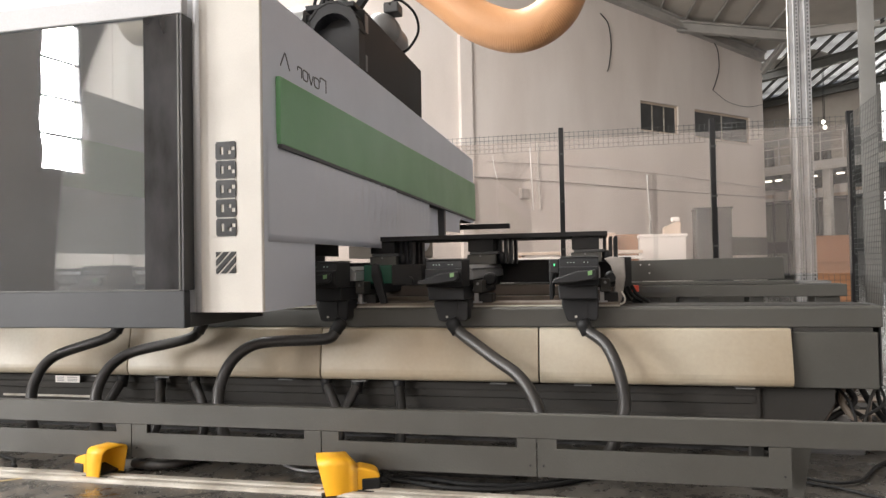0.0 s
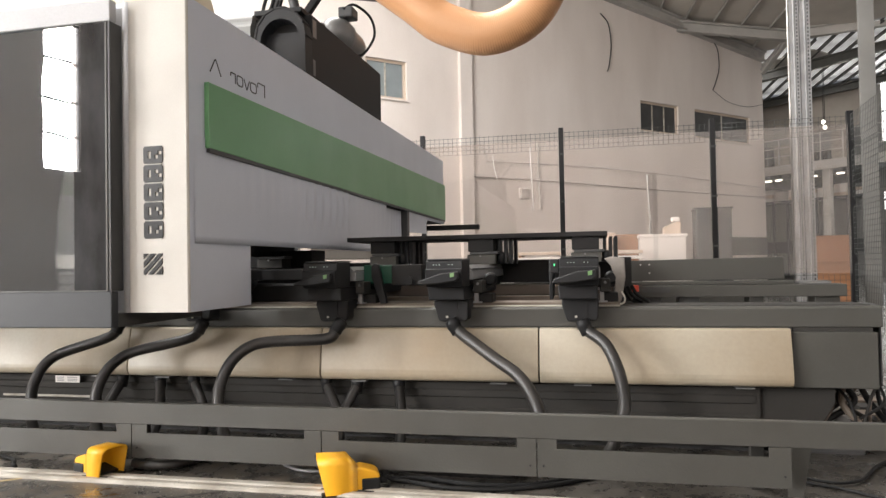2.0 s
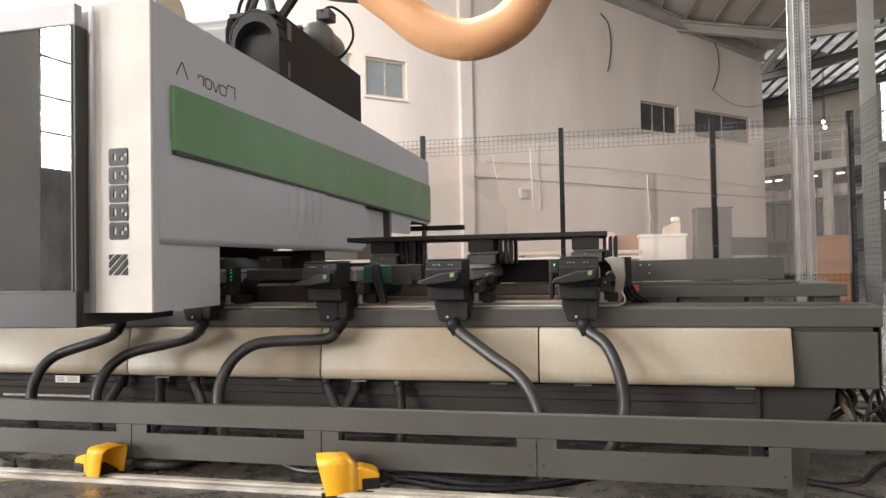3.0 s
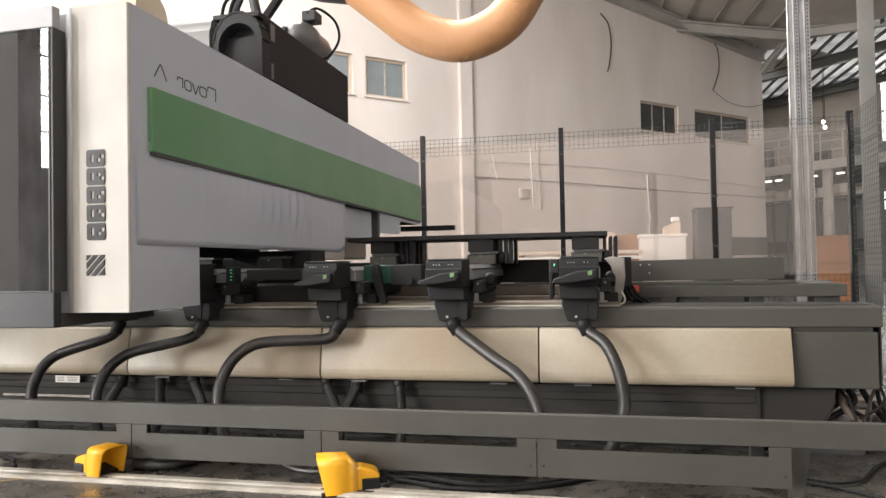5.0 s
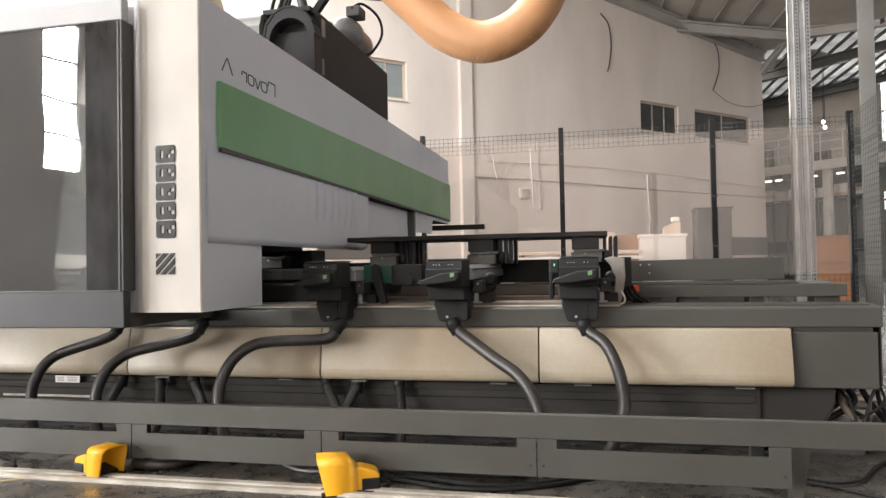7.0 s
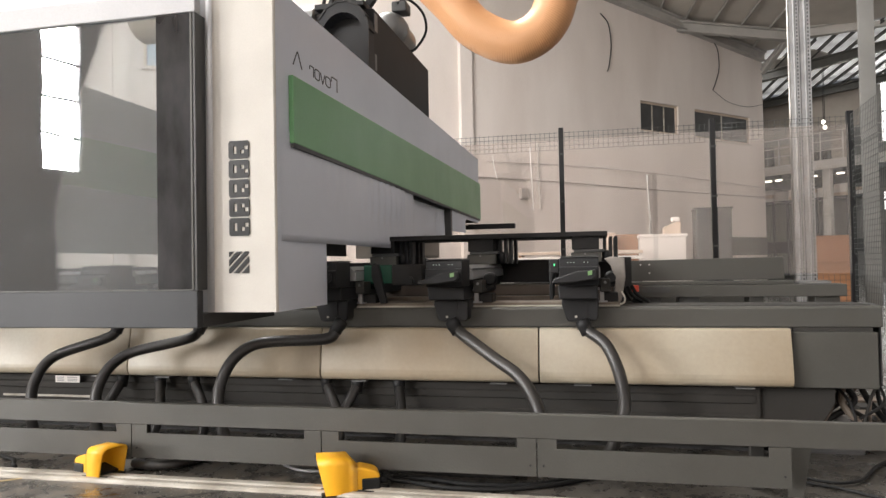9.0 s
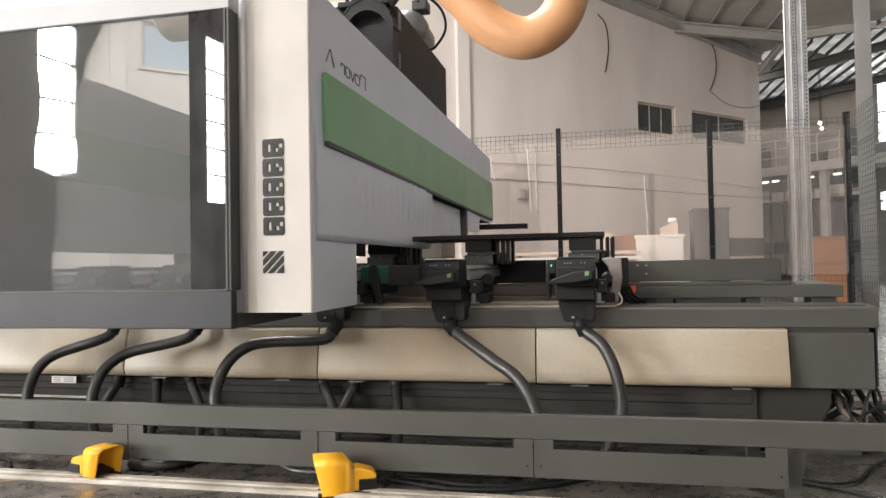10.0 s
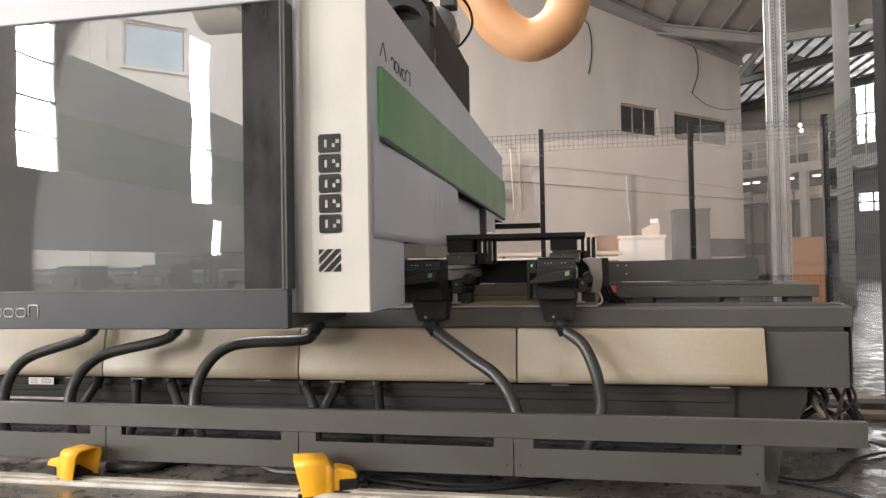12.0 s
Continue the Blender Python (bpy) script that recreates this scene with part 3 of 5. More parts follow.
def machine_bed():
    b = thing("machine_bed", (-1.9, 3.2, 0), "grey steel machine bed with cream front covers", "machine bed")
    part("front_beam", Mesh().prism([(2.95, 0.5), (2.95, 0.575), (2.962, 0.582), (3.2, 0.582), (3.2, 0.5)], "x", X0, X1, 0.004), GREY, b, "grey painted top beam")
    # cream covers, upright above and rolled inwards at the bottom
    prof = [(2.955, 0.498), (2.925, 0.498), (2.918, 0.496), (2.913, 0.49), (2.9, 0.42), (2.888, 0.345), (2.884, 0.32), (2.8835, 0.303), (2.886, 0.29), (2.892, 0.28), (2.901, 0.274), (2.915, 0.271), (2.955, 0.27)]
    xs = [X0, -4.13, -3.155, -2.18, -1.207, -0.245, 0.728]
    for a, c in zip(xs, xs[1:]):
        part("cover_panel", Mesh().prism(prof, "x", a + 0.003, c - 0.003, 0.0025).smooth(40), CREAM, b, "cream moulded cover panel")
        for k in (0.18, 0.82):
            xk = a + (c - a) * k
            part("cover_clip", Mesh().box(xk - 0.035, xk + 0.035, 2.9, 2.94, 0.264, 0.269), RAIL_ALU, b)
    part("end_box", Mesh().prism([(2.935, 0.267), (2.935, 0.483), (3.3, 0.483), (3.3, 0.267)], "x", 0.734, 1.036, 0.004), GREY, b, "grey steel end box")
    part("end_plate", Mesh().prism([(2.99, 0.27), (2.99, 0.56), (3.04, 0.585), (3.2, 0.585), (3.2, 0.27)], "x", 1.0585, 1.066, 0.001), GREY_DARK, b, "dark end plate of the bed")
    part("end_box_lip", Mesh().box(0.74, 1.02, 2.942, 3.3, 0.484, 0.4995), BASE_DARK, b)
    part("bed_core", Mesh().box(X0, 1.0, 2.957, 3.2, 0.268, 0.499), GREY_DARK, b)
    part("base_skirt", Mesh().box(X0, 0.62, 2.98, 3.1, 0.02, 0.255), BASE_DARK, b, "dark steel base below the covers")
    for z in (0.21, 0.13):
        part("base_profile", Mesh().prism([(2.981, z - 0.02), (2.972, z - 0.014), (2.972, z + 0.012), (2.981, z + 0.02)], "x", X0, 0.6), BASE_DARK, b)
    part("base_gusset", Mesh().prism([(0.62, 0.255), (0.9, 0.255), (0.9, 0.2), (0.82, 0.06), (0.7, 0.0), (0.62, 0.0)], "y", 3.0, 3.05, 0.003), BASE_DARK, b, "dark gusset plate under the bed end")
    part("white_plate", Mesh().box(-2.64, -2.5, 2.955, 2.9555, 0.222, 0.256, 0.0), WHITE_BOARD, b, "white printed notice")
    for x, w in ((-2.63, 0.04), (-2.57, 0.055)):
        for z in (0.229, 0.237, 0.246):
            part("print_bar", Mesh().box(x, x + w, 2.9542, 2.9549, z, z + 0.003), RAIL_ALU, b)
    part("white_plate", Mesh().box(-2.95, -2.44, 2.955, 2.9615, 0.15, 0.161, 0.001), ALU, b)
    # rear beams and ledges
    part("table_bed", Mesh().box(X0, 1.0, 3.2, 3.48, 0.5, 0.56), GREY_DARK, b)
    part("rear_beam", Mesh().box(X0, 1.06, 4.9, 5.2, 0.1, 0.62, 0.004), GREY, b)
    part("cross_ledge", Mesh().box(-4.5, 0.06, 3.4, 3.46, 0.561, 0.61, 0.003), RUSTY, b, "worn steel guide rail")
    part("rear_cover", Mesh().box(-4.5, 0.08, 3.95, 4.05, 0.66, 0.79, 0.004), BLACK_BOX, b, "black long cover beam")
    part("rear_ledge", Mesh().box(-4.5, 0.6, 3.75, 4.05, 0.6, 0.655, 0.003), RUSTY, b, "brownish steel ledge")
    part("bed_top_strip", Mesh().box(-4.5, 0.09, 2.985, 3.025, 0.5825, 0.588, 0.002), ALU, b, "pale machined top strip")
    part("bed_top_rail", Mesh().box(-4.5, 0.09, 3.028, 3.19, 0.5825, 0.6, 0.002), DUSTY, b, "dusty beige steel rail")
    # dark strip laid on the bright bed top, painting in shade
    part("bed_top_dark_strip", Mesh().box(0.1, 1.03, 2.99, 3.19, 0.5825, 0.585, 0.001), BASE_DARK, b)
    # made-up black bar that fills the dark space behind the consoles
    part("dark_filler_bar", Mesh().prism([(3.2, 0.601), (3.2, 0.68), (3.21, 0.69), (3.34, 0.69), (3.34, 0.601)], "x", -4.5, -1.22, 0.003), BLACK_BOX, b, "black bar added along the bed to darken the space there")
    part("base_floor", Mesh().box(X0, 1.0, 3.0, 5.2, 0.0, 0.1), GREY_DARK, b)
    return b


machine_bed()


def guide_carrier():
    g = thing("end_carriage", (0.6, 3.4, 0.5), "grey steel carriage ledge on the bed end", "carriage")
    part("long_ledge", Mesh().box(0.12, 1.05, 3.3, 3.42, 0.602, 0.655, 0.003), GREY, g)
    part("upper_ledge", Mesh().box(0.13, 0.85, 3.34, 3.43, 0.657, 0.672, 0.002), GREY, g)
    part("tall_guard", Mesh().prism([(0.12, 0.675), (0.12, 0.772), (0.825, 0.778), (0.83, 0.773), (0.83, 0.675)], "y", 3.42, 3.5, 0.003), GREY, g, "grey sheet steel guard box")
    part("end_plate", Mesh().box(0.87, 1.0, 3.34, 3.46, 0.657, 0.668), RAIL_ALU, g)
    for a, c in ((0.16, 0.28), (0.36, 0.45), (0.66, 0.72), (0.93, 1.03)):
        part("foot_block", Mesh().box(a, c, 3.33, 3.44, 0.5605, 0.6015, 0.003), GREY_DARK if c < 0.5 else GREY, g)
    part("recess", Mesh().box(0.2, 0.32, 3.295, 3.3, 0.625, 0.65), GREY_DARK, g)
    for a, z in ((0.2, 0.76), (0.24, 0.76), (0.24, 0.72)):
        part("screw", Mesh().cyl((a, 3.42, z - 0.008), (a, 3.415, z - 0.008), 0.004, 8), STEEL, g)
    part("red_stop", Mesh().box(0.143, 0.182, 3.27, 3.3, 0.63, 0.66, 0.004), RED, g, "red plastic stop button block")


guide_carrier()


# ---- bumper rail ----
def bumper():
    r = thing("bumper_rail", (-0.9, 2.38, 0), "grey steel bumper rail on the floor before the bed", "bumper rail")
    part("top_bar", Mesh().prism([(2.35, 0.182), (2.35, 0.259), (2.353, 0.262), (2.374, 0.262), (2.374, 0.257), (2.362, 0.254), (2.362, 0.182)], "x", -4.9, 0.878), GREY, r)
    part("end_foot", Mesh().prism([(0.585, 0.0), (0.585, 0.175), (0.66, 0.175), (0.63, 0.0)], "y", 2.44, 2.446), GREY, r, "grey steel foot plate")
    xs = [-4.87, -4.09, -3.31, -2.535, -1.761, -0.984, -0.213, 0.578]
    for a, c in zip(xs, xs[1:]):
        b = part("lower_board", Mesh().prism([(a + 0.002, 0.053), (c - 0.002, 0.053), (c - 0.002, 0.18), (c - 0.066, 0.18), (c - 0.066, 0.148),
                                             (a + 0.066, 0.148), (a + 0.066, 0.18), (a + 0.002, 0.18)], "y", 2.352, 2.36), GREY, r)
        part("top_flange", Mesh().box(a + 0.003, c - 0.003, 2.37, 2.42, 0.176, 0.181), GREY, r)
        for x in (a + 0.022, c - 0.022):
            part("screw", Mesh().cyl((x, 2.352, 0.09), (x, 2.349, 0.09), 0.0036, 8), BLACK, b)
        # near-black colour stands in for the shade behind the rail
        part("floor_bracket", Mesh().box(c - 0.09, c - 0.05, 2.5, 2.54, 0.0, 0.175), BASE_DARK, r)


bumper()


def strip(y0, y1, label):
    s = Mesh()
    s.prism([(y0, 0.0), (y0, 0.006), (y0 + 0.01, 0.012), (y0 + 0.03, 0.012), (y0 + 0.035, 0.007), (y0 + 0.05, 0.007), (y0 + 0.055, 0.012), (y1 - 0.01, 0.012), (y1, 0.004), (y1, 0)], "x", -5, 0.1)
    return solid("floor_trim", s, ALU, label, "trim", kind="structure")


solid("floor_tape", Mesh().box(-3.2, -2.12, 2.175, 2.19, -0.001, 0.0015), FADED, "worn yellow floor tape", "trim", kind="structure",
      m=Matrix.Translation((-2.15, 2.2, 0)) @ Matrix.Rotation(radians(38), 4, "Z") @ Matrix.Translation((2.15, -2.2, 0)))
for jx in (-2.9, -1.28, 0.35):
    solid("floor_joint", Mesh().box(jx, jx + 0.012, -4, 2.2, -0.001, 0.0012), RUBBER, "dark joint in the concrete floor", "trim", kind="structure",
          m=Matrix.Translation((jx, 2.2, 0)) @ Matrix.Rotation(radians(-58), 4, "Z") @ Matrix.Translation((-jx, -2.2, 0)))
strip(2.2, 2.295, "scuffed pale aluminium floor channel")


def sawdust():
    """Loose chips and flakes on the floor, thickest about the floor channel."""
    rnd = random.Random(21)
    m = Mesh()
    for k in range(520):
        x = rnd.gauss(-1.62, 0.32) if k % 2 else rnd.uniform(-3.0, 0.9)
        y = min(2.34, rnd.gauss(2.17, 0.06)) if k % 2 else rnd.uniform(1.85, 2.34)
        z = 0.012 if 2.2 < y < 2.295 and x < 0.1 else 0.0
        a, w, l = rnd.uniform(0, 3.1), rnd.uniform(0.0006, 0.0018), rnd.uniform(0.001, 0.0035)
        m.box(-l, l, -w, w, 0.0, rnd.uniform(0.0006, 0.0012), 0, Matrix.Translation((x, y, z)) @ Matrix.Rotation(a, 4, "Z"))
    return solid("sawdust", m, SCREED, "pale wood chips and sawdust scattered on the floor", "sawdust", kind="stuff")


sawdust()


# ---- foot pedals ----
def pedal(m, label, K=0.92):
    p = thing("foot_pedal", (0, 0, 0), label, "foot pedal", "foot pedals", m=m)
    # local: x to the right, y away, z up; guard opens to -y
    g = Mesh()
    bm = g.bm

    def ring(y_top, y_low, hw, h, inset):
        """Upright arch with rounded shoulders; its plane leans from y_low at the floor to y_top."""
        r, pts = 0.026, []
        w, z1 = hw - inset, h - inset
        for k in range(5):
            a = math.pi - math.pi / 2 * k / 4
            pts.append((-w + r + r * math.cos(a), z1 - r + r * math.sin(a)))
        pts = [(-w, 0.006)] + pts
        pts += [(-x, z) for x, z in pts[::-1]]
        return [bm.verts.new((x * K, (y_low + (y_top - y_low) * z / h) * K, z * K)) for x, z in pts]
    rows = ((-0.098, -0.065, 0.0645, 0.138), (0.012, 0.012, 0.064, 0.136), (0.05, 0.05, 0.042, 0.098))
    outer = [ring(*q, 0.0) for q in rows]
    inner = [ring(*q, 0.005) for q in rows]
    n = len(outer[0])
    for a, b in ((0, 1), (1, 2)):
        for k in range(n - 1):
            bm.faces.new((outer[a][k], outer[a][k + 1], outer[b][k + 1], outer[b][k]))
            bm.faces.new((inner[a][k + 1], inner[a][k], inner[b][k], inner[b][k + 1]))
    for k in range(n - 1):
        bm.faces.new((outer[0][k + 1], outer[0][k], inner[0][k], inner[0][k + 1]))
    bm.faces.new(outer[2][::-1])
    g.smooth(20)
    part("guard", g, YELLOW, p, local=True)
    part("rear_body", Mesh().prism([(0.042, 0.01), (0.042, 0.084), (0.06, 0.09), (0.11, 0.076), (0.126, 0.063), (0.126, 0.01)], "x", -0.038, 0.038, 0.006), YELLOW, p, local=True).data.transform(Matrix.Scale(K / 0.95, 4))
    part("switch_box", Mesh().box(-0.042, 0.042, 0.063, 0.128, 0.004, 0.05, 0.005), BLACK, p, "black switch box", local=True).data.transform(Matrix.Scale(K / 0.95, 4))
    part("sole", Mesh().box(-0.059, 0.059, -0.078, 0.126, 0.0, 0.01, 0.003), BLACK, p, local=True).data.transform(Matrix.Scale(K / 0.95, 4))
    part("treadle", Mesh().box(-0.042, 0.042, -0.05, 0.042, 0.025, 0.035, 0.004, Matrix.Rotation(radians(12), 4, "X")), BLACK, p, local=True).data.transform(Matrix.Scale(K / 0.95, 4))
    part("cable_gland", Mesh().cyl((0.0, 0.126, 0.03), (0.0, 0.155, 0.03), 0.012, 10), BLACK, p, local=True).data.transform(Matrix.Scale(K / 0.95, 4))
    return p


pedal(pose(-0.868, 2.262, 0.0, 0, 0, -66), "yellow plastic foot pedal with guard on the floor")
pedal(pose(-1.845, 2.29, 0.0, 0, 0, 75), "yellow plastic foot pedal with guard, its opening turned forward", 0.84)


# ---- work tables with clamps ----
def work_table(x, label, left_plate=False, right_paddle=False, green=False):
    """One cross table: beam into depth, console at the front, bracket on the bed."""
    w = thing("work_table", (x, 2.95, 0.582), label, "work table", "cross work tables")
    part("cross_beam", Mesh().box(x - 0.06, x + 0.06, 2.98, 3.94, 0.63, 0.7, 0.004), BLACK_BOX, w)
    part("beam_web", Mesh().box(x - 0.04, x + 0.05, 2.92, 3.94, 0.7, 0.74), BLACK, w)
    part("cross_rail", Mesh().prism([(x - 0.06, 0.742), (x + 0.07, 0.742), (x + 0.075, 0.75), (x + 0.06, 0.768), (x + 0.03, 0.768), (x + 0.025, 0.763), (x - 0.01, 0.763), (x - 0.015, 0.768), (x - 0.06, 0.768)], "y", 2.93, 3.94, 0.0), TRACK, w, "grey aluminium guide rail")
    part("rail_side", Mesh().box(x + 0.0505, x + 0.078, 2.95, 3.93, 0.704, 0.7415, 0.002), TRACK, w, "grey aluminium rail flank")
    part("bracket", Mesh().prism([(x - 0.08, 0.6), (x - 0.078, 0.622), (x + 0.07, 0.622), (x + 0.066, 0.54), (x + 0.055, 0.53), (x - 0.045, 0.528), (x - 0.06, 0.535)], "y", 2.87, 3.0, 0.006), BLACK, w, "black bracket over the beam")
    part("bracket_seam", Mesh().box(x + 0.02, x + 0.023, 2.866, 2.87, 0.535, 0.618), BLACK_BOX, w)
    part("neck", Mesh().prism([(x - 0.085, 0.623), (x - 0.09, 0.68), (x + 0.065, 0.68), (x + 0.068, 0.623)], "y", 2.8, 3.02, 0.005), BLACK, w)
    c = part("console", Mesh().prism([(2.735, 0.68), (2.72, 0.7), (2.716, 0.752), (2.735, 0.754), (2.74, 0.784), (2.752, 0.789), (2.9, 0.789), (2.9, 0.68)], "x", x - 0.078, x + 0.072, 0.003), BLACK, w, "black clamp console")
    part("console_lid", Mesh().box(x - 0.074, x + 0.068, 2.745, 2.93, 0.7895, 0.794, 0.002), GREY_DARK, c)
    for dx in (-0.045, -0.033, -0.021, 0.018, 0.032):
        part("indicator", Mesh().box(x + dx - 0.002, x + dx + 0.001, 2.73, 2.736, 0.768, 0.771), LED_DIM, c)
    part("handle", Mesh().prism([(x - 0.105, 0.69), (x - 0.1, 0.705), (x - 0.01, 0.735), (x + 0.06, 0.742), (x + 0.064, 0.715), (x + 0.05, 0.703), (x - 0.03, 0.692)], "y", 2.69, 2.712, 0.005), BLACK, w, "black clamp lever")
    part("sticker", Mesh().prism([(x + 0.031, 0.719), (x + 0.047, 0.722), (x + 0.047, 0.738), (x + 0.031, 0.735)], "y", 2.686, 2.689), LIME, w, "green square sticker")
    part("number_tag", Mesh().box(x - 0.027, x - 0.017, 2.8635, 2.866, 0.545, 0.554), ALU, w, "small pale tag")
    gb = part("gripper_block", Mesh().box(x + 0.076, x + 0.118, 2.95, 3.05, 0.645, 0.7, 0.005), BASE_DARK, w)
    part("gripper_screw", Mesh().cyl((x + 0.097, 2.944, 0.685), (x + 0.097, 2.95, 0.685), 0.006, 8), RAIL_ALU, gb)
    part("gripper_roller", Mesh().tube([(x + 0.125, 3.1, 0.7), (x + 0.125, 3.115, 0.7), (x + 0.125, 3.16, 0.7), (x + 0.125, 3.175, 0.7)], [0.02, 0.03, 0.03, 0.02], 14), BLACK, w)
    part("rail_groove", Mesh().box(x + 0.0705, x + 0.077, 2.96, 3.93, 0.7475, 0.7515), BLACK, w)
    part("roller_stub", Mesh().box(x + 0.061, x + 0.141, 3.12, 3.15, 0.66, 0.7, 0.004), BLACK_BOX, w)
    part("slider_block", Mesh().box(x + 0.08, x + 0.15, 3.02, 3.12, 0.6, 0.64, 0.004), BLACK_BOX, w)
    st = part("stand_bolt", Mesh().box(x + 0.074, x + 0.092, 2.99, 3.01, 0.601, 0.652, 0.002), TRACK, w, "bright bolt stand")
    part("bolt_plate", Mesh().box(x + 0.058, x + 0.108, 2.985, 3.015, 0.6525, 0.662, 0.002), TRACK, st)
    part("bolt_foot", Mesh().box(x + 0.06, x + 0.106, 2.985, 3.015, 0.6003, 0.606, 0.001), TRACK, st)
    if left_plate:
        part("left_disc", Mesh().prism([(2.84, 0.62), (2.83, 0.7), (2.84, 0.77), (2.87, 0.785), (2.92, 0.785), (2.95, 0.76), (2.95, 0.63)], "x", x - 0.125, x - 0.11, 0.003), BLACK, w)
        part("green_lamp", Mesh().box(x - 0.099, x - 0.095, 2.73, 2.736, 0.757, 0.765), LED, w, "green signal lamp")
        part("lamp_mount", Mesh().box(x - 0.115, x - 0.08, 2.737, 2.86, 0.73, 0.784, 0.003), BLACK, w)
        if x < -1:
            part("lamp_holder", Mesh().box(x + 0.13, x + 0.175, 2.9, 2.96, 0.7, 0.776, 0.003), BLACK, w)
            for z in (0.717, 0.732, 0.748, 0.762):
                part("green_lamp", Mesh().box(x + 0.153, x + 0.16, 2.897, 2.9, z, z + 0.002), LED, w, "green signal lamp")
            part("roller_bar", Mesh().box(x + 0.18, x + 0.55, 3.0, 3.06, 0.712, 0.762, 0.004), BLACK_BOX, w)
    if right_paddle:
        part("paddle", Mesh().prism([(x + 0.135, 0.72), (x + 0.135, 0.77), (x + 0.15, 0.782), (x + 0.168, 0.776), (x + 0.205, 0.6), (x + 0.175, 0.598)], "y", 3.0, 3.03, 0.004), BLACK, w, "black slanted paddle")
    if green:
        part("green_block", Mesh().box(x + 0.078, x + 0.215, 3.06, 3.2, 0.688, 0.774, 0.006), DEEP_GREEN, w, "dark green block")
        part("drive_block", Mesh().box(x + 0.2155, x + 0.36, 3.05, 3.19, 0.68, 0.774, 0.006), BLACK_BOX, w)
        part("drive_cap", Mesh().cyl((x + 0.3, 3.03, 0.7), (x + 0.3, 3.0495, 0.7), 0.02, 12), BLACK, w)
    return w


TABLES = (-2.95, -2.23, -1.8, -1.137, -0.602, -0.067)
for n, tx in enumerate(TABLES):
    work_table(tx, "black cross work table with clamp console on the bed", left_plate=n in (2, 5), right_paddle=n == 3, green=n == 3)


def end_chute():
    """Silver bent cover beside the last table, with loose cables."""
    c = thing("end_chute", (0.1, 3.1, 0.588), "dusty grey bent cover with hanging cables", "cover")
    part("shell", Mesh().prism([(0.03, 0.785), (0.06, 0.792), (0.115, 0.786), (0.118, 0.7), (0.1, 0.6), (0.075, 0.585), (0.058, 0.59), (0.075, 0.68), (0.06, 0.75)], "y", 3.1, 3.24, 0.004), CHUTE, c)
    part("block", Mesh().box(0.09, 0.15, 3.24, 3.34, 0.589, 0.79, 0.004), BLACK_BOX, c)
    for k, x in enumerate((0.13, 0.15, 0.17)):
        part("cable", Mesh().tube(curve([(x - 0.02, 3.25, 0.66), (x, 3.2, 0.62), (x + 0.02 + 0.012 * k, 3.18, 0.594), (x + 0.05, 3.3, 0.592)], 8), 0.007, 8), CABLE, c)
    part("white_cable", Mesh().tube(curve([(0.1, 3.08, 0.64), (0.112, 3.06, 0.61), (0.1, 3.05, 0.59), (0.06, 3.05, 0.594)], 8), 0.004, 6), ALU, c)


end_chute()


# ---- the moving gantry ----
GX, GY = -1.226, 2.4       # front right edge at the start


def plate(xs, zs, rows, y0, y1):
    """A flat pierced plate on a grid of columns xs and rows zs; # marks what is solid."""
    m = Mesh()
    grid = {}

    def at(i, k, y):
        if (i, k, y) not in grid:
            grid[i, k, y] = m.bm.verts.new((xs[i], y, zs[k]))
        return grid[i, k, y]
    full = {(i, k) for k, row in enumerate(rows) for i, c in enumerate(row) if c == "#"}
    for i, k in full:
        m.bm.faces.new((at(i, k, y0), at(i + 1, k, y0), at(i + 1, k + 1, y0), at(i, k + 1, y0)))
        for (p, q), (a, b) in (((i - 1, k), ((i, k), (i, k + 1))), ((i + 1, k), ((i + 1, k + 1), (i + 1, k))), ((i, k - 1), ((i + 1, k), (i, k))), ((i, k + 1), ((i, k + 1), (i + 1, k + 1)))):
            if (p, q) not in full:
                m.bm.faces.new((at(*a, y0), at(*b, y0), at(*b, y1), at(*a, y1)))
    return m


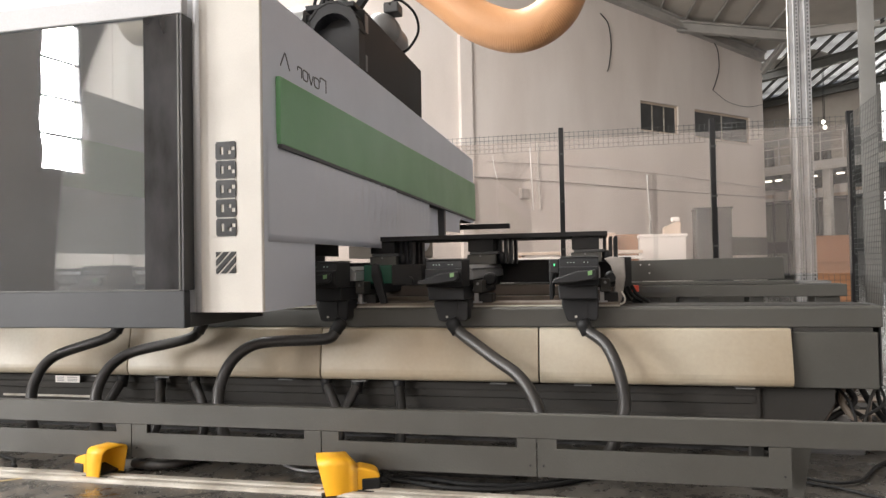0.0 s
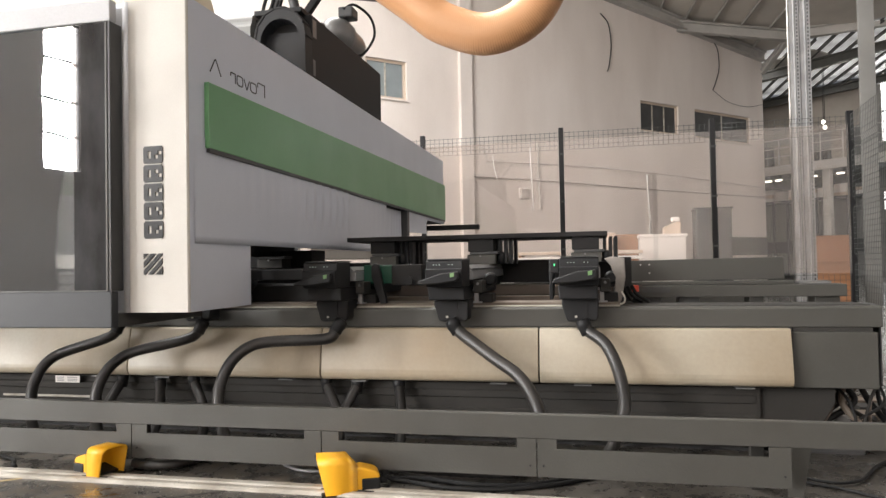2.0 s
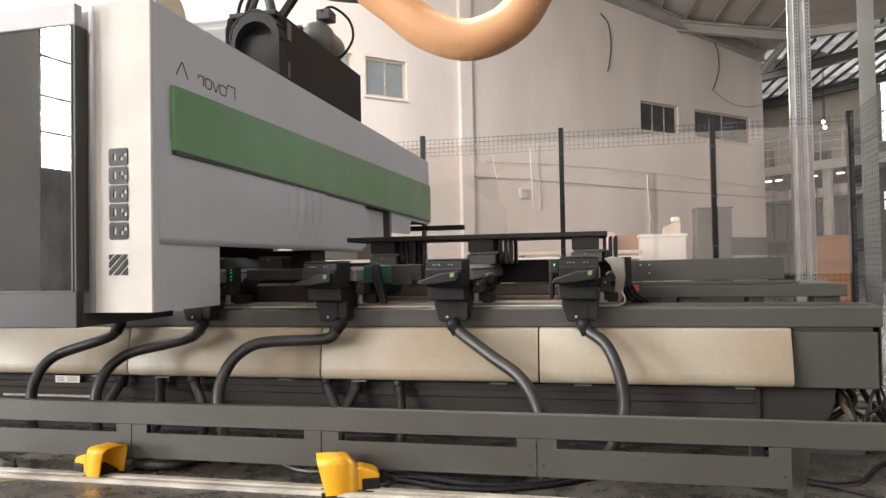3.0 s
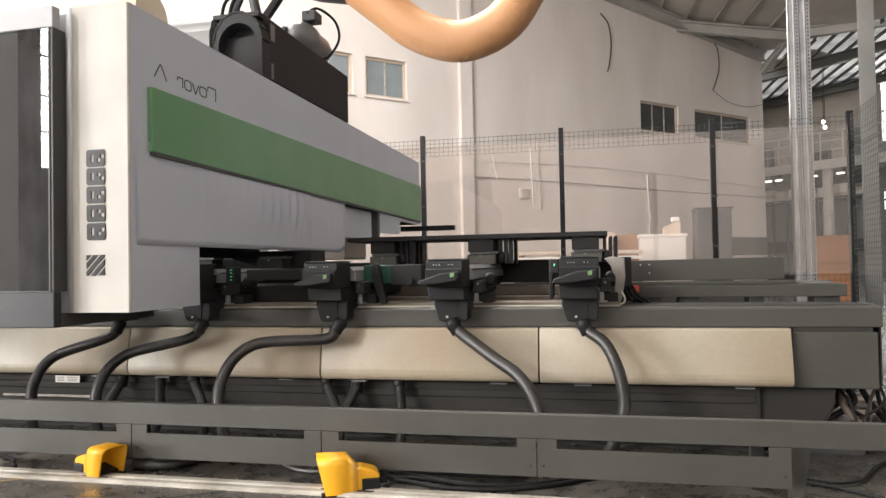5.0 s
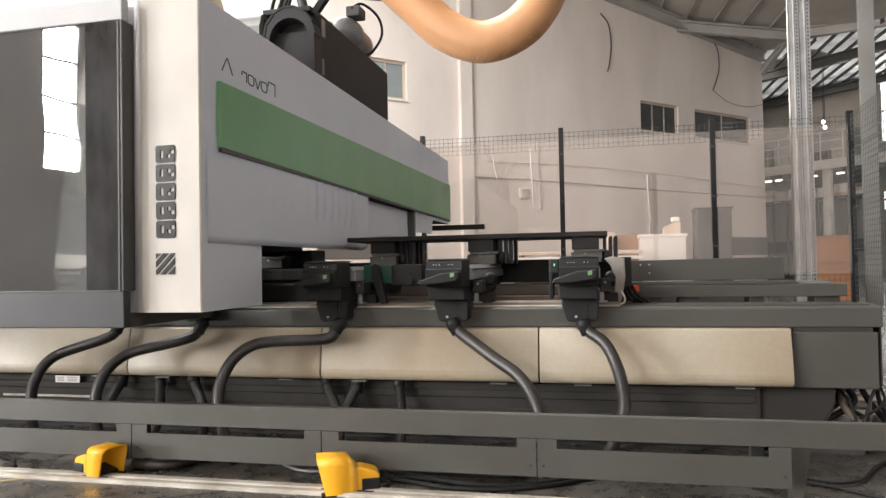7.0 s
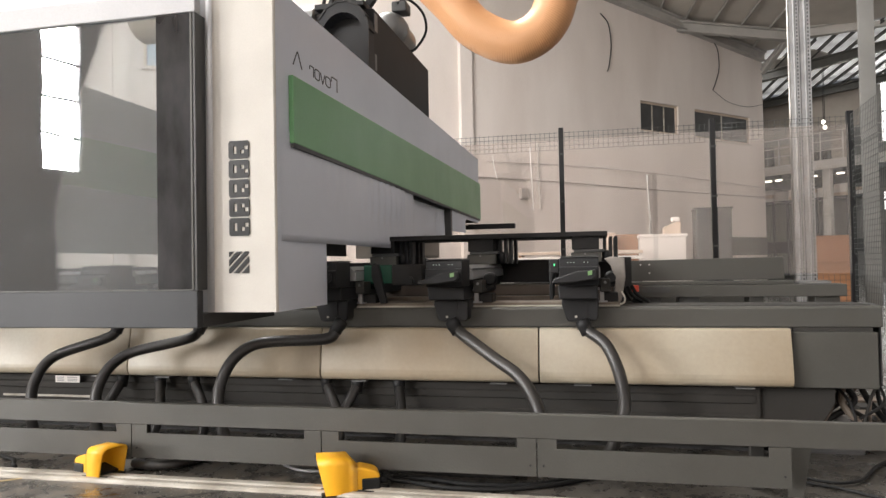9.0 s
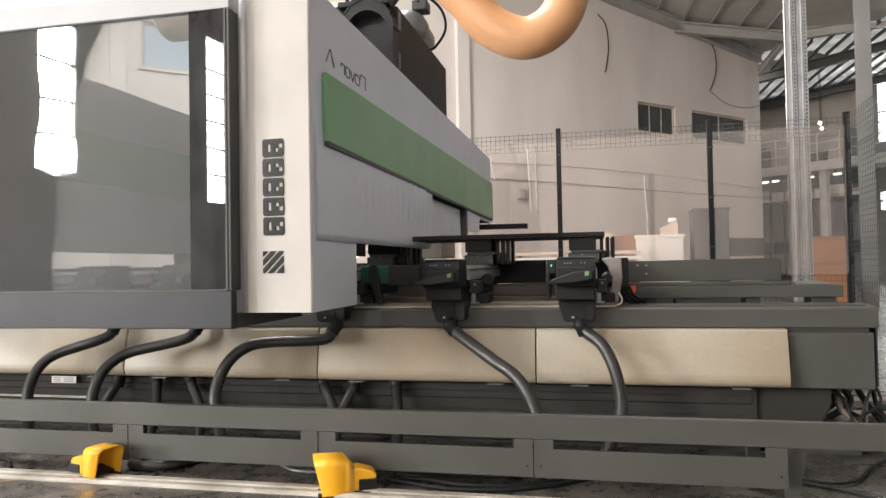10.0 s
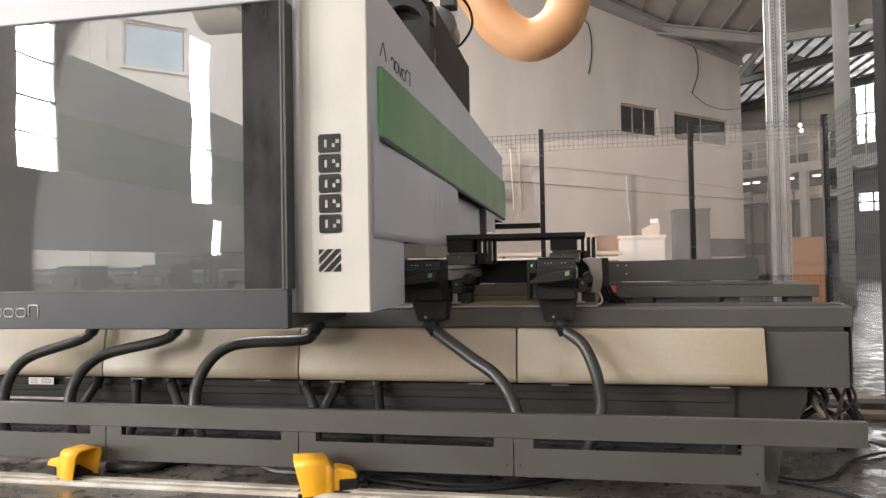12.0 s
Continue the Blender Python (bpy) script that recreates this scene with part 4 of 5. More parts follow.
def gantry():
    g = thing("gantry", (GX, GY, 0.6), "white and grey machining gantry with a green stripe", "gantry")
    # front column, white front sheet over grey sides
    part("front_column", Mesh().prism([(GX - 0.29, 2.405), (GX - 0.275, 2.4), (GX - 0.006, 2.4), (GX, 2.406), (GX, 2.41), (GX - 0.29, 2.41)], "z", 0.604, 1.838), WHITE, g, "white textured front sheet")
    part("edge_roll", Mesh().cyl((GX - 0.272, 2.412, 0.604), (GX - 0.272, 2.412, 1.838), 0.018, 16), DOOR_GREY, g)
    part("column_filler", Mesh().box(GX - 0.36, GX - 0.275, 2.412, 2.43, 0.604, 1.838), DOOR_GREY, g)
    # grey side: column foot and long beam side in one sheet
    side = [(2.411, 0.604), (2.89, 0.604), (2.89, 0.88), (3.0, 1.27), (5.6, 1.27), (5.6, 1.05), (6.24, 1.06), (6.24, 1.16), (6.3, 1.19), (7.0, 1.19), (7.0, 1.839), (2.411, 1.839)]
    part("side_sheet", Mesh().prism(side, "x", GX - 0.02, GX, 0.0), BEAM_GREY, g, "silver grey side sheet")
    part("end_sheet", Mesh().box(GX - 0.6, GX - 0.0205, 6.985, 7.0, 1.19, 1.839), GREY_DARK, g)
    part("top_sheet", Mesh().box(GX - 0.6, GX - 0.0205, 2.411, 6.98, 1.82, 1.838), BEAM_GREY, g)
    part("beam_core", Mesh().box(GX - 0.3, GX - 0.03, 2.95, 6.95, 1.22, 1.8), BLACK_BOX, g)
    part("foot_inner", Mesh().box(GX - 0.25, GX - 0.03, 2.42, 2.88, 0.61, 0.9), BLACK_BOX, g)
    part("carriage_skirt", Mesh().box(GX - 0.9, GX - 0.288, 2.371, 2.96, 0.549, 0.603, 0.003), GREY_DARK, g, "dark skirt under the column")
    # green stripe, wider towards the far end
    part("green_stripe", Mesh().prism([(2.517, 1.258), (6.985, 1.224), (6.985, 1.588), (2.517, 1.527)], "x", GX + 0.0005, GX + 0.022, 0.004), GREEN, g, "green painted stripe panel")
    # dark plate that paints in the shadow below the stripe
    part("stripe_shadow_plate", Mesh().prism([(2.525, 1.243), (6.98, 1.212), (6.98, 1.3), (2.525, 1.3)], "x", GX + 0.0003, GX + 0.0205), GREY_DARK, g)
    # door frame before the column
    d0, d1 = GX - 3.2, GX - 0.288
    part("door_bottom_rail", Mesh().box(d0, d1, 2.33, 2.37, 0.549, 0.69, 0.004), RAIL_DARK, g, "dark grey door bottom rail")
    part("rail_lip", Mesh().box(d0, d1 - 0.022, 2.331, 2.3435, 0.6905, 0.695), GREY, g)
    part("door_top_rail", Mesh().box(d0, d1, 2.33, 2.37, 1.742, 1.828, 0.004), DOOR_GREY, g, "light grey door top rail")
    part("door_stile", Mesh().box(d1 - 0.02, d1, 2.33, 2.4, 0.691, 1.741, 0.003), GREY_DARK, g)
    part("stile_trim", Mesh().box(d1 - 0.0205, d1 - 0.012, 2.326, 2.3295, 0.692, 1.74, 0.001), GREY, g)
    part("door_glass", Mesh().box(d0, d1 - 0.021, 2.344, 2.35, 0.691, 1.741), PANE, g, "large clear door pane").visible_shadow = False
    part("door_inner_band", Mesh().box(d1 - 0.17, d1 - 0.022, 2.336, 2.3435, 0.692, 1.74), BLACK_GLASS, g, "glossy black band along the pane")
    # left side cover with green stripe, seen through the door
    lx = GX - 1.7
    part("left_cover", Mesh().prism([(2.45, 0.873), (7.0, 0.873), (7.0, 1.838), (2.45, 1.838)], "x", lx - 0.02, lx), PALE_SIDE, g, "grey cover on the far side of the gantry")
    part("left_stripe", Mesh().prism([(2.517, 1.258), (6.985, 1.224), (6.985, 1.588), (2.517, 1.527)], "x", lx, lx + 0.01), GREEN, g)
    # marks, drawn as plain blocks: a striped square, five notched blocks, thin outlines on the side
    zq, side_w = 0.752, 0.082

    def stripe(c0, c1):
        """The part of a square between two diagonals x - z = c0 and c1."""
        w = side_w
        pts = []
        for c in (c0, c1):
            lo, hi = max(0.0, -c), min(w, w - c)
            pts.append(((c + lo, lo), (c + hi, hi)))
        out = [pts[0][0], pts[1][0], pts[1][1], pts[0][1]]
        if c0 < 0 < c1:
            out.insert(1, (0.0, 0.0))
        if c0 < 0 < c1:
            out.insert(4, (w, w))
        return [(GX - 0.195 + x, zq + z) for x, z in out]
    for c0, c1 in ((-0.081, -0.062), (-0.05, -0.028), (-0.016, 0.006), (0.018, 0.04), (0.052, 0.081)):
        part("mark_stripe", Mesh().prism(stripe(c0, c1), "y", 2.396, 2.3995), LETTER, g)
    x0, x1 = GX - 0.192, GX - 0.108
    gx = [x0, x0 + 0.004, x0 + 0.02, x0 + 0.033, x0 + 0.05, x0 + 0.064, x1 - 0.004, x1]
    for k in range(5):
        # a rounded block with two slots, its corners cut
        z0 = 0.893 + k * 0.0735
        gz = [z0, z0 + 0.005, z0 + 0.019, z0 + 0.034, z0 + 0.049, z0 + 0.063, z0 + 0.068]
        rows = (".#####.", "#######", "##.##.#" if k % 2 else "##.#.##", "##.#.##" if k % 2 else "##.##.#", "#######", ".#####.")
        part("mark_block", plate(gx, gz, rows, 2.3955, 2.3998), LETTER, g, "chrome black block mark")

    def outline(points, r=0.0032, closed=False):
        """A thin raised stroke on the side sheet, given along the beam and up."""
        p = curve([(GX, y, z) for y, z in points], 6)
        return Mesh().tube(p + [p[0]] if closed else p, r, 6)
    for y0, w, h, kind in ((2.565, 0.085, 0.058, "tent"), (2.73, 0.04, 0.042, "arch"), (2.785, 0.05, 0.042, "ring"), (2.847, 0.05, 0.042, "vee"), (2.907, 0.055, 0.042, "ring"), (2.975, 0.07, 0.058, "arch")):
        z0 = 1.583
        if kind == "tent":
            pts = [(y0, z0), (y0 + w * 0.22, z0 + h * 0.5), (y0 + w * 0.45, z0 + h), (y0 + w * 0.55, z0 + h), (y0 + w * 0.78, z0 + h * 0.5), (y0 + w, z0)]
        elif kind == "vee":
            pts = [(y0, z0 + h), (y0 + w * 0.22, z0 + h * 0.5), (y0 + w * 0.45, z0), (y0 + w * 0.55, z0), (y0 + w * 0.78, z0 + h * 0.5), (y0 + w, z0 + h)]
        elif kind == "arch":
            pts = [(y0, z0 + h * 0.6), (y0, z0 + h * 0.9), (y0 + w * 0.2, z0 + h), (y0 + w * 0.6, z0 + h), (y0 + w * 0.98, z0 + h), (y0 + w, z0 + h * 0.97), (y0 + w, z0 + h * 0.5), (y0 + w, z0)]
        else:
            pts = [(y0, z0 + h * 0.2), (y0, z0 + h * 0.8), (y0 + w * 0.2, z0 + h), (y0 + w * 0.8, z0 + h), (y0 + w, z0 + h * 0.8), (y0 + w, z0 + h * 0.2), (y0 + w * 0.8, z0), (y0 + w * 0.2, z0)]
        part("side_mark", outline(pts, closed=kind == "ring"), GREY_DARK, g, "thin dark outline mark")
    for k in range(4):
        a, w, h = d1 - 1.07 - k * 0.055, 0.042, 0.044
        pts = [(a, 0.597), (a, 0.597 + h * 0.85), (a + w * 0.15, 0.597 + h), (a + w * 0.85, 0.597 + h), (a + w, 0.597 + h * 0.85), (a + w, 0.597)]
        if k:
            pts = [(a + w * 0.2, 0.597), (a, 0.605), (a, 0.62), (a + w * 0.2, 0.628), (a + w * 0.8, 0.628), (a + w, 0.62), (a + w, 0.605), (a + w * 0.8, 0.597)]
        p = curve([(x, 2.329, z) for x, z in pts], 6)
        part("door_mark", Mesh().tube(p + [p[0]] if k else p, 0.0026, 6), TRACK, g, "thin chrome outline mark")
    # black control box, cable chain arch, motor and ducts on top
    bx = part("control_box", Mesh().box(GX - 0.36, GX - 0.012, 3.655, 4.94, 1.85, 2.205, 0.006), BLACK_BOX, g, "black steel box on the beam")
    part("box_plinth", Mesh().box(GX - 0.35, GX - 0.03, 3.66, 4.93, 1.839, 1.8495), BLACK, g)
    part("hinge_plate", Mesh().box(GX - 0.012, GX - 0.008, 3.665, 3.715, 2.08, 2.18, 0.001), RAIL_ALU, bx)
    part("hinge_plate", Mesh().box(GX - 0.012, GX - 0.008, 3.665, 3.695, 1.86, 1.95, 0.001), RAIL_ALU, bx)
    arch = Mesh()
    ring_o, ring_i = [], []
    for k in range(13):
        a = math.pi * k / 12
        ring_o.append((GX - 0.16 - 0.15 * math.cos(a), 2.05 + 0.17 * math.sin(a)))
        ring_i.append((GX - 0.16 - 0.12 * math.cos(a), 2.03 + 0.13 * math.sin(a)))
    outline = [(GX - 0.31, 1.839)] + ring_o + [(GX - 0.01, 1.839), (GX - 0.04, 1.839)] + ring_i[::-1] + [(GX - 0.28, 1.839)]
    arch.prism(outline, "y", 3.555, 3.6545)
    ch = part("chain_arch", arch, BLACK, g, "black cable chain arch")
    for k in range(7):
        a = math.pi * (k + 0.5) / 7
        part("chain_link", Mesh().box(-0.034, 0.034, 3.55, 3.645, -0.006, 0.006, 0.002, Matrix.Translation((GX - 0.16 - 0.149 * math.cos(a), 0, 2.05 + 0.17 * math.sin(a))) @ Matrix.Rotation(a - math.pi / 2, 4, "Y")), BLACK_BOX, ch)
    part("chain_lining", Mesh().box(GX - 0.29, GX - 0.04, 3.625, 3.652, 1.84, 2.1), BLACK, g)
    # silver stepped roller cover
    step = []
    for k in range(25):
        a = math.pi * (0.02 + 0.96 * k / 24)
        r = 0.155 + (0.007 if k % 4 < 2 else 0)
        step.append((3.755 - r * math.cos(a), 2.12 + r * math.sin(a)))
    part("roller_cover", Mesh().prism([(3.6, 1.84)] + step + [(3.91, 1.84)], "x", GX - 0.9, GX - 0.3605), ROLLER, g, "stepped silver roller cover")
    part("black_link", Mesh().box(-0.02, 0.02, -0.02, 0.02, 0, 0.42, 0.003, Matrix.Translation((GX - 0.12, 3.75, 2.2)) @ Matrix.Rotation(radians(38), 4, "Y")), BLACK, g)
    part("black_link", Mesh().box(-0.02, 0.02, -0.02, 0.02, 0, 0.4, 0.003, Matrix.Translation((GX - 0.3, 3.7, 2.2)) @ Matrix.Rotation(radians(25), 4, "Y")), BLACK, g)
    part("black_link", Mesh().box(GX - 0.34, GX - 0.05, 3.6, 3.8, 2.2055, 2.235, 0.004), BLACK, g)
    for k in range(3):
        x = GX - 0.3 + 0.05 * k
        part("cable", Mesh().tube(curve([(x, 3.62, 2.21), (x + 0.04, 3.6, 2.3), (x + 0.1, 3.62, 2.38), (x + 0.12, 3.7, 2.6)], 8), 0.01, 8), CABLE, g)
    # suction motor with domed end, hub and arched cable
    mt = part("motor", Mesh().tube([(GX - 0.12, 4.2 + y, 2.315) for y in (-0.01, 0.0, 0.02, 0.05, 0.1, 0.13, 0.135, 0.2, 0.205, 0.42, 0.46, 0.5)], [0.016, 0.04, 0.068, 0.09, 0.106, 0.109, 0.115, 0.115, 0.1, 0.1, 0.09, 0.065], 28), MOTOR, g, "grey cast suction motor")
    part("motor_hub", Mesh().tube([(GX - 0.17, 4.165, 2.33), (GX - 0.17, 4.18, 2.33), (GX - 0.17, 4.24, 2.33)], [0.012, 0.022, 0.024], 14), GREY_DARK, mt)
    part("motor_box", Mesh().box(GX - 0.1, GX + 0.0, 4.3, 4.42, 2.42, 2.49, 0.01), GREY_DARK, mt)
    part("motor_foot", Mesh().box(GX - 0.22, GX - 0.04, 4.3, 4.6, 2.2055, 2.23, 0.004), GREY_DARK, mt)
    part("motor_cable", Mesh().tube(curve([(GX - 0.06, 4.3, 2.47), (GX + 0.0, 4.35, 2.51), (GX + 0.06, 4.5, 2.47), (GX + 0.07, 4.55, 2.36), (GX + 0.0, 4.55, 2.25), (GX - 0.05, 4.5, 2.21)], 10), 0.009, 8), CABLE, mt)
    # pale ribbed duct lying on the beam head, and the collar that takes the hanging duct
    part("top_duct", Mesh().tube([(GX - 0.95 + 0.0125 * k, 2.93, 1.985) for k in range(56)], 0.12, 24, rib=0.005), PALE_DUCT, g, "pale ribbed duct on the beam")
    part("duct_collar", Mesh().tube([(GX - 0.62, 5.6, 3.3), (GX - 0.5, 5.6, 3.26), (GX - 0.2, 5.6, 3.2)], [0.19, 0.19, 0.185], 28), GREY_DARK, g, "dark steel duct collar")
    part("duct_stand", Mesh().tube(curve([(-1.33, 3.67, 2.1), (-1.42, 3.72, 2.5), (-1.6, 4.4, 3.1), (-1.75, 5.6, 3.26)], 10), 0.028, 12), GREY_DARK, g, "bent dark duct arm")
    return g


GANTRY = gantry()


def arm():
    a = part("rear_arm", Mesh().box(GX - 0.2, GX + 0.37, 6.96, 7.04, 1.125, 1.175, 0.004), BLACK, GANTRY, "black rear arm")


arm()


CURTAIN_Y0, NEAR_END, FAR_WIDTH = 2.44, 4.16, 1.05
SLIDERS = []


def creased(y0, y1, z_top, low, x, wave, n):
    """A creased sheet along the beam, 3 mm thick."""
    bm = Mesh()
    cols = []
    nz = 14
    for i in range(n + 1):
        y = y0 + (y1 - y0) * i / n
        col = []
        for j in range(nz + 1):
            k = j / nz
            z = z_top(y) + (low(y) - z_top(y)) * k
            col.append(bm.bm.verts.new((x + wave(y, k), y, z)))
        cols.append(col)
    back = [[bm.bm.verts.new(v.co + Vector((-0.003, 0, 0))) for v in c] for c in cols]
    for a, b, c, d in zip(cols, cols[1:], back, back[1:]):
        for j in range(nz):
            for q in ((a[j], a[j + 1], b[j + 1], b[j]), (c[j + 1], c[j], d[j], d[j + 1])):
                bm.bm.faces.new(q).smooth = True
        bm.bm.faces.new((a[nz], c[nz], d[nz], b[nz]))
    for j in range(nz):
        bm.bm.faces.new((cols[-1][j], cols[-1][j + 1], back[-1][j + 1], back[-1][j]))
    return bm


def gantry_curtain():
    """Pleated curtain below the stripe: a fixed near sheet, a far sheet that slides behind it with the head, and a hanging sheet."""
    def pleat(y, start):
        return max(0.0, min(1.0, (y - start) / 0.7)) * (0.6 + 0.4 * math.sin(y * 5.3)) * (1 - math.cos(math.tau * y / 0.104 + 0.9 * math.sin(y * 4.1)))

    def sag(q):
        return 0.003 * math.sin(q * 5) + 0.004 * q
    part("near_curtain", creased(CURTAIN_Y0, NEAR_END, lambda y: 1.3, lambda y: 0.872, GX + 0.003,
                                 lambda y, q: 0.01 * pleat(y, 2.75) * math.exp(-((q - 0.4) / 0.26) ** 2) + min(1.0, (y - CURTAIN_Y0) / 0.5) * (0.006 + sag(q)), 210), CURTAIN, GANTRY, "pleated grey plastic curtain")
    # laid out from its far edge at 0 towards the camera
    far = creased(-FAR_WIDTH, 0.0, lambda y: 1.3, lambda y: 0.872 + 0.05 * max(0.0, 1 + y / 0.14) ** 2, 0.0,
                  lambda y, q: 0.0028 * pleat(y + 5.0, 1.0) * math.exp(-((q - 0.4) / 0.26) ** 2) + sag(q), 130)
    SLIDERS.append(part("far_curtain", far, CURTAIN, GANTRY, "pleated grey plastic curtain with a round free corner"))
    part("rear_curtain", creased(4.0, 5.56, lambda y: 1.285, lambda y: 0.985 - 0.1 * max(0.0, 4.9 - y), GX - 0.05,
                                 lambda y, q: (0.003 + 0.014 * math.exp((y - 5.56) / 0.12)) * math.sin(y * 22 + 60 * max(0.0, y - 5.25) + 2 * q + math.sin(y * 7)) * (0.3 + q), 120), CURTAIN, GANTRY, "wrinkled dark grey plastic sheet")
    part("curtain_pole", Mesh().box(GX - 0.05, GX + 0.006, 5.56, 5.62, 0.985, 1.27, 0.003), GREY_DARK, GANTRY, "dark upright bar")
    # added dark plate, sized to block the camera's view under the curtain
    part("gap_blind", Mesh().box(GX - 0.47, GX - 0.45, 2.6, 4.35, 0.836, 1.2, 0.003), BLACK_BOX, GANTRY, "dark plate added to hide the bright gap under the curtain")
    part("head_body", Mesh().box(GX - 0.5, GX - 0.06, 3.6, 4.3, 0.95, 1.2, 0.01), BLACK_BOX, GANTRY, "dark machining head under the beam")
    hood = [(GX - 0.62, 0.828), (GX - 0.09, 0.824), (GX - 0.08, 0.84), (GX - 0.078, 1.2), (GX - 0.62, 1.2)]
    part("suction_hood", Mesh().prism(hood, "y", 5.0, 5.5, 0.005), TAUPE, GANTRY, "taupe grey suction hood under the beam")


gantry_curtain()

# the gantry is scaled down about the camera's eye: it keeps its look in view and passes clear of the clamp consoles
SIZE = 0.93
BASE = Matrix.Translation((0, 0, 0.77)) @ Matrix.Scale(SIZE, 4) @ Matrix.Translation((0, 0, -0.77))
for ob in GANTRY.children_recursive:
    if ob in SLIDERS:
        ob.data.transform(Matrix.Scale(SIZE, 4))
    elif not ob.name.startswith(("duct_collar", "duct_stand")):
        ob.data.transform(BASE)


# ---- workpiece and pods ----
solid("workpiece", Mesh().box(-1.32, 0.053, 3.55, 4.0, 0.9, 0.924, 0.002), BLACK_BOX, "thin black board lying on vacuum pods", "board")


def pod(x, y, tall=True):
    p = thing("vacuum_pod", (x, y, 0.769), "grey and black vacuum pod under the board", "vacuum pod", "vacuum pods")
    # left pods are coloured darker for the shade under the gantry
    part("pod_base", Mesh().box(x - 0.075, x + 0.075, y - 0.06, y + 0.06, 0.769, 0.82, 0.004), GREY if x > -1.5 else BASE_DARK, p)
    part("pod_plate", Mesh().box(x - 0.06, x + 0.09, y - 0.065, y + 0.05, 0.8203, 0.834, 0.003), GREY_DARK, p)
    part("pod_latch", Mesh().cyl((x - 0.005, y - 0.066, 0.812), (x - 0.005, y - 0.06, 0.812), 0.005, 10), RAIL_ALU, p)
    if not tall:
        return
    part("pod_head", Mesh().box(x - 0.07, x + 0.065, y - 0.06, y + 0.06, 0.8343, 0.8995, 0.004), BLACK_BOX, p)
    for dx in (0.085, 0.115, 0.14) if x > -1.5 else ():
        part("pod_pin", Mesh().box(x + dx, x + dx + 0.016, y - 0.03, y + 0.03, 0.769, 0.899, 0.003), BLACK, p)
    if x > -1.5:
        part("pin_foot", Mesh().tube([(x + 0.1, y - 0.02, 0.769), (x + 0.1, y - 0.02, 0.82), (x + 0.1, y - 0.02, 0.83)], [0.022, 0.022, 0.014], 12), BLACK, p)


for n, tx in enumerate(TABLES[1:]):
    pod(tx + 0.013, 3.63, tx > -1.5)
    if n > 1:
        pod(tx + 0.013, 3.85)
solid("black_block", Mesh().box(-2.45, -1.6, 3.72, 3.93, 0.769, 0.867, 0.006), BLACK_BOX, "thick black block lying across the work tables", "block")


# ---- suction hoses ----
def hose(points, r, label, rib=0.0007, collar=0.05):
    length = sum((Vector(q) - Vector(p)).length for p, q in zip(points, points[1:]))
    c = curve(points, max(6, int(length / 0.0036 / (len(points) - 1))))
    h = thing("suction_hose", points[-1], label, "hose", "suction hoses")
    part("hose_body", Mesh().tube(c, r, 14, rib=rib), RUBBER, h)
    a, b = Vector(points[0]), c[10]
    d = (b - a).normalized()
    if collar:
        part("collar", Mesh().tube([a - d * 0.012, a - d * 0.008, a + d * collar * 0.35, a + d * collar * 0.4, a + d * collar * 0.95, a + d * collar], [r * 1.0, r * 1.22, r * 1.22, r * 1.13, r * 1.13, r * 1.02], 18).smooth(35), BLACK, h, "black hose collar")
    return h


BENT = "black ribbed suction hose hanging over the cream cover"
hose([(-2.19, 2.85, 0.525), (-2.205, 2.83, 0.478), (-2.252, 2.803, 0.45), (-2.435, 2.767, 0.393), (-2.494, 2.73, 0.345), (-2.515, 2.693, 0.273), (-2.502, 2.657, 0.203), (-2.463, 2.62, 0.099), (-2.44, 2.62, 0.032)], 0.0235, BENT, 0.0011)
hose([(-1.76, 2.85, 0.525), (-1.779, 2.83, 0.479), (-1.827, 2.803, 0.452), (-2.047, 2.767, 0.404), (-2.121, 2.73, 0.362), (-2.156, 2.693, 0.304), (-2.165, 2.657, 0.223), (-2.136, 2.62, 0.109), (-2.11, 2.62, 0.032)], 0.0235, BENT, 0.0011)
hose([(-1.095, 2.85, 0.526), (-1.112, 2.83, 0.494), (-1.151, 2.809, 0.46), (-1.386, 2.777, 0.45), (-1.477, 2.746, 0.429), (-1.54, 2.714, 0.372), (-1.571, 2.683, 0.292), (-1.569, 2.651, 0.214), (-1.529, 2.62, 0.093), (-1.5, 2.62, 0.032)], 0.0245, BENT, 0.0011)
hose([(-0.6, 2.85, 0.526), (-0.574, 2.84, 0.495), (-0.495, 2.796, 0.445), (-0.403, 2.752, 0.388), (-0.317, 2.708, 0.338), (-0.26, 2.664, 0.276), (-0.22, 2.62, 0.19), (-0.19, 2.63, 0.032)], 0.0245, BENT, 0.0011)
hose([(-0.062, 2.85, 0.526), (-0.044, 2.84, 0.497), (0.024, 2.796, 0.446), (0.065, 2.752, 0.364), (0.083, 2.708, 0.286), (0.084, 2.664, 0.211), (0.04, 2.62, 0.095), (0.0, 2.63, 0.032)], 0.0235, BENT, 0.0011)
SHORT = "short black suction hose below the cover"
for x, dx in ((-2.24, -0.02), (-2.04, 0.05), (-1.862, 0.09), (-1.2, 0.075), (-1.05, -0.03), (-0.86, 0.03)):
    hose([(x, 2.935, 0.262), (x + dx * 0.15, 2.925, 0.235), (x + dx, 2.86, 0.155), (x + dx * 1.5, 2.8, 0.08), (x + dx * 1.6, 2.76, 0.026)], 0.022, SHORT)


def floor_cable(points, r, label, mat=None, rib=0.0):
    return solid("floor_cable", Mesh().tube(curve(points, 14), r, 8, rib=rib), mat or CABLE, label, "cable", "floor cables")


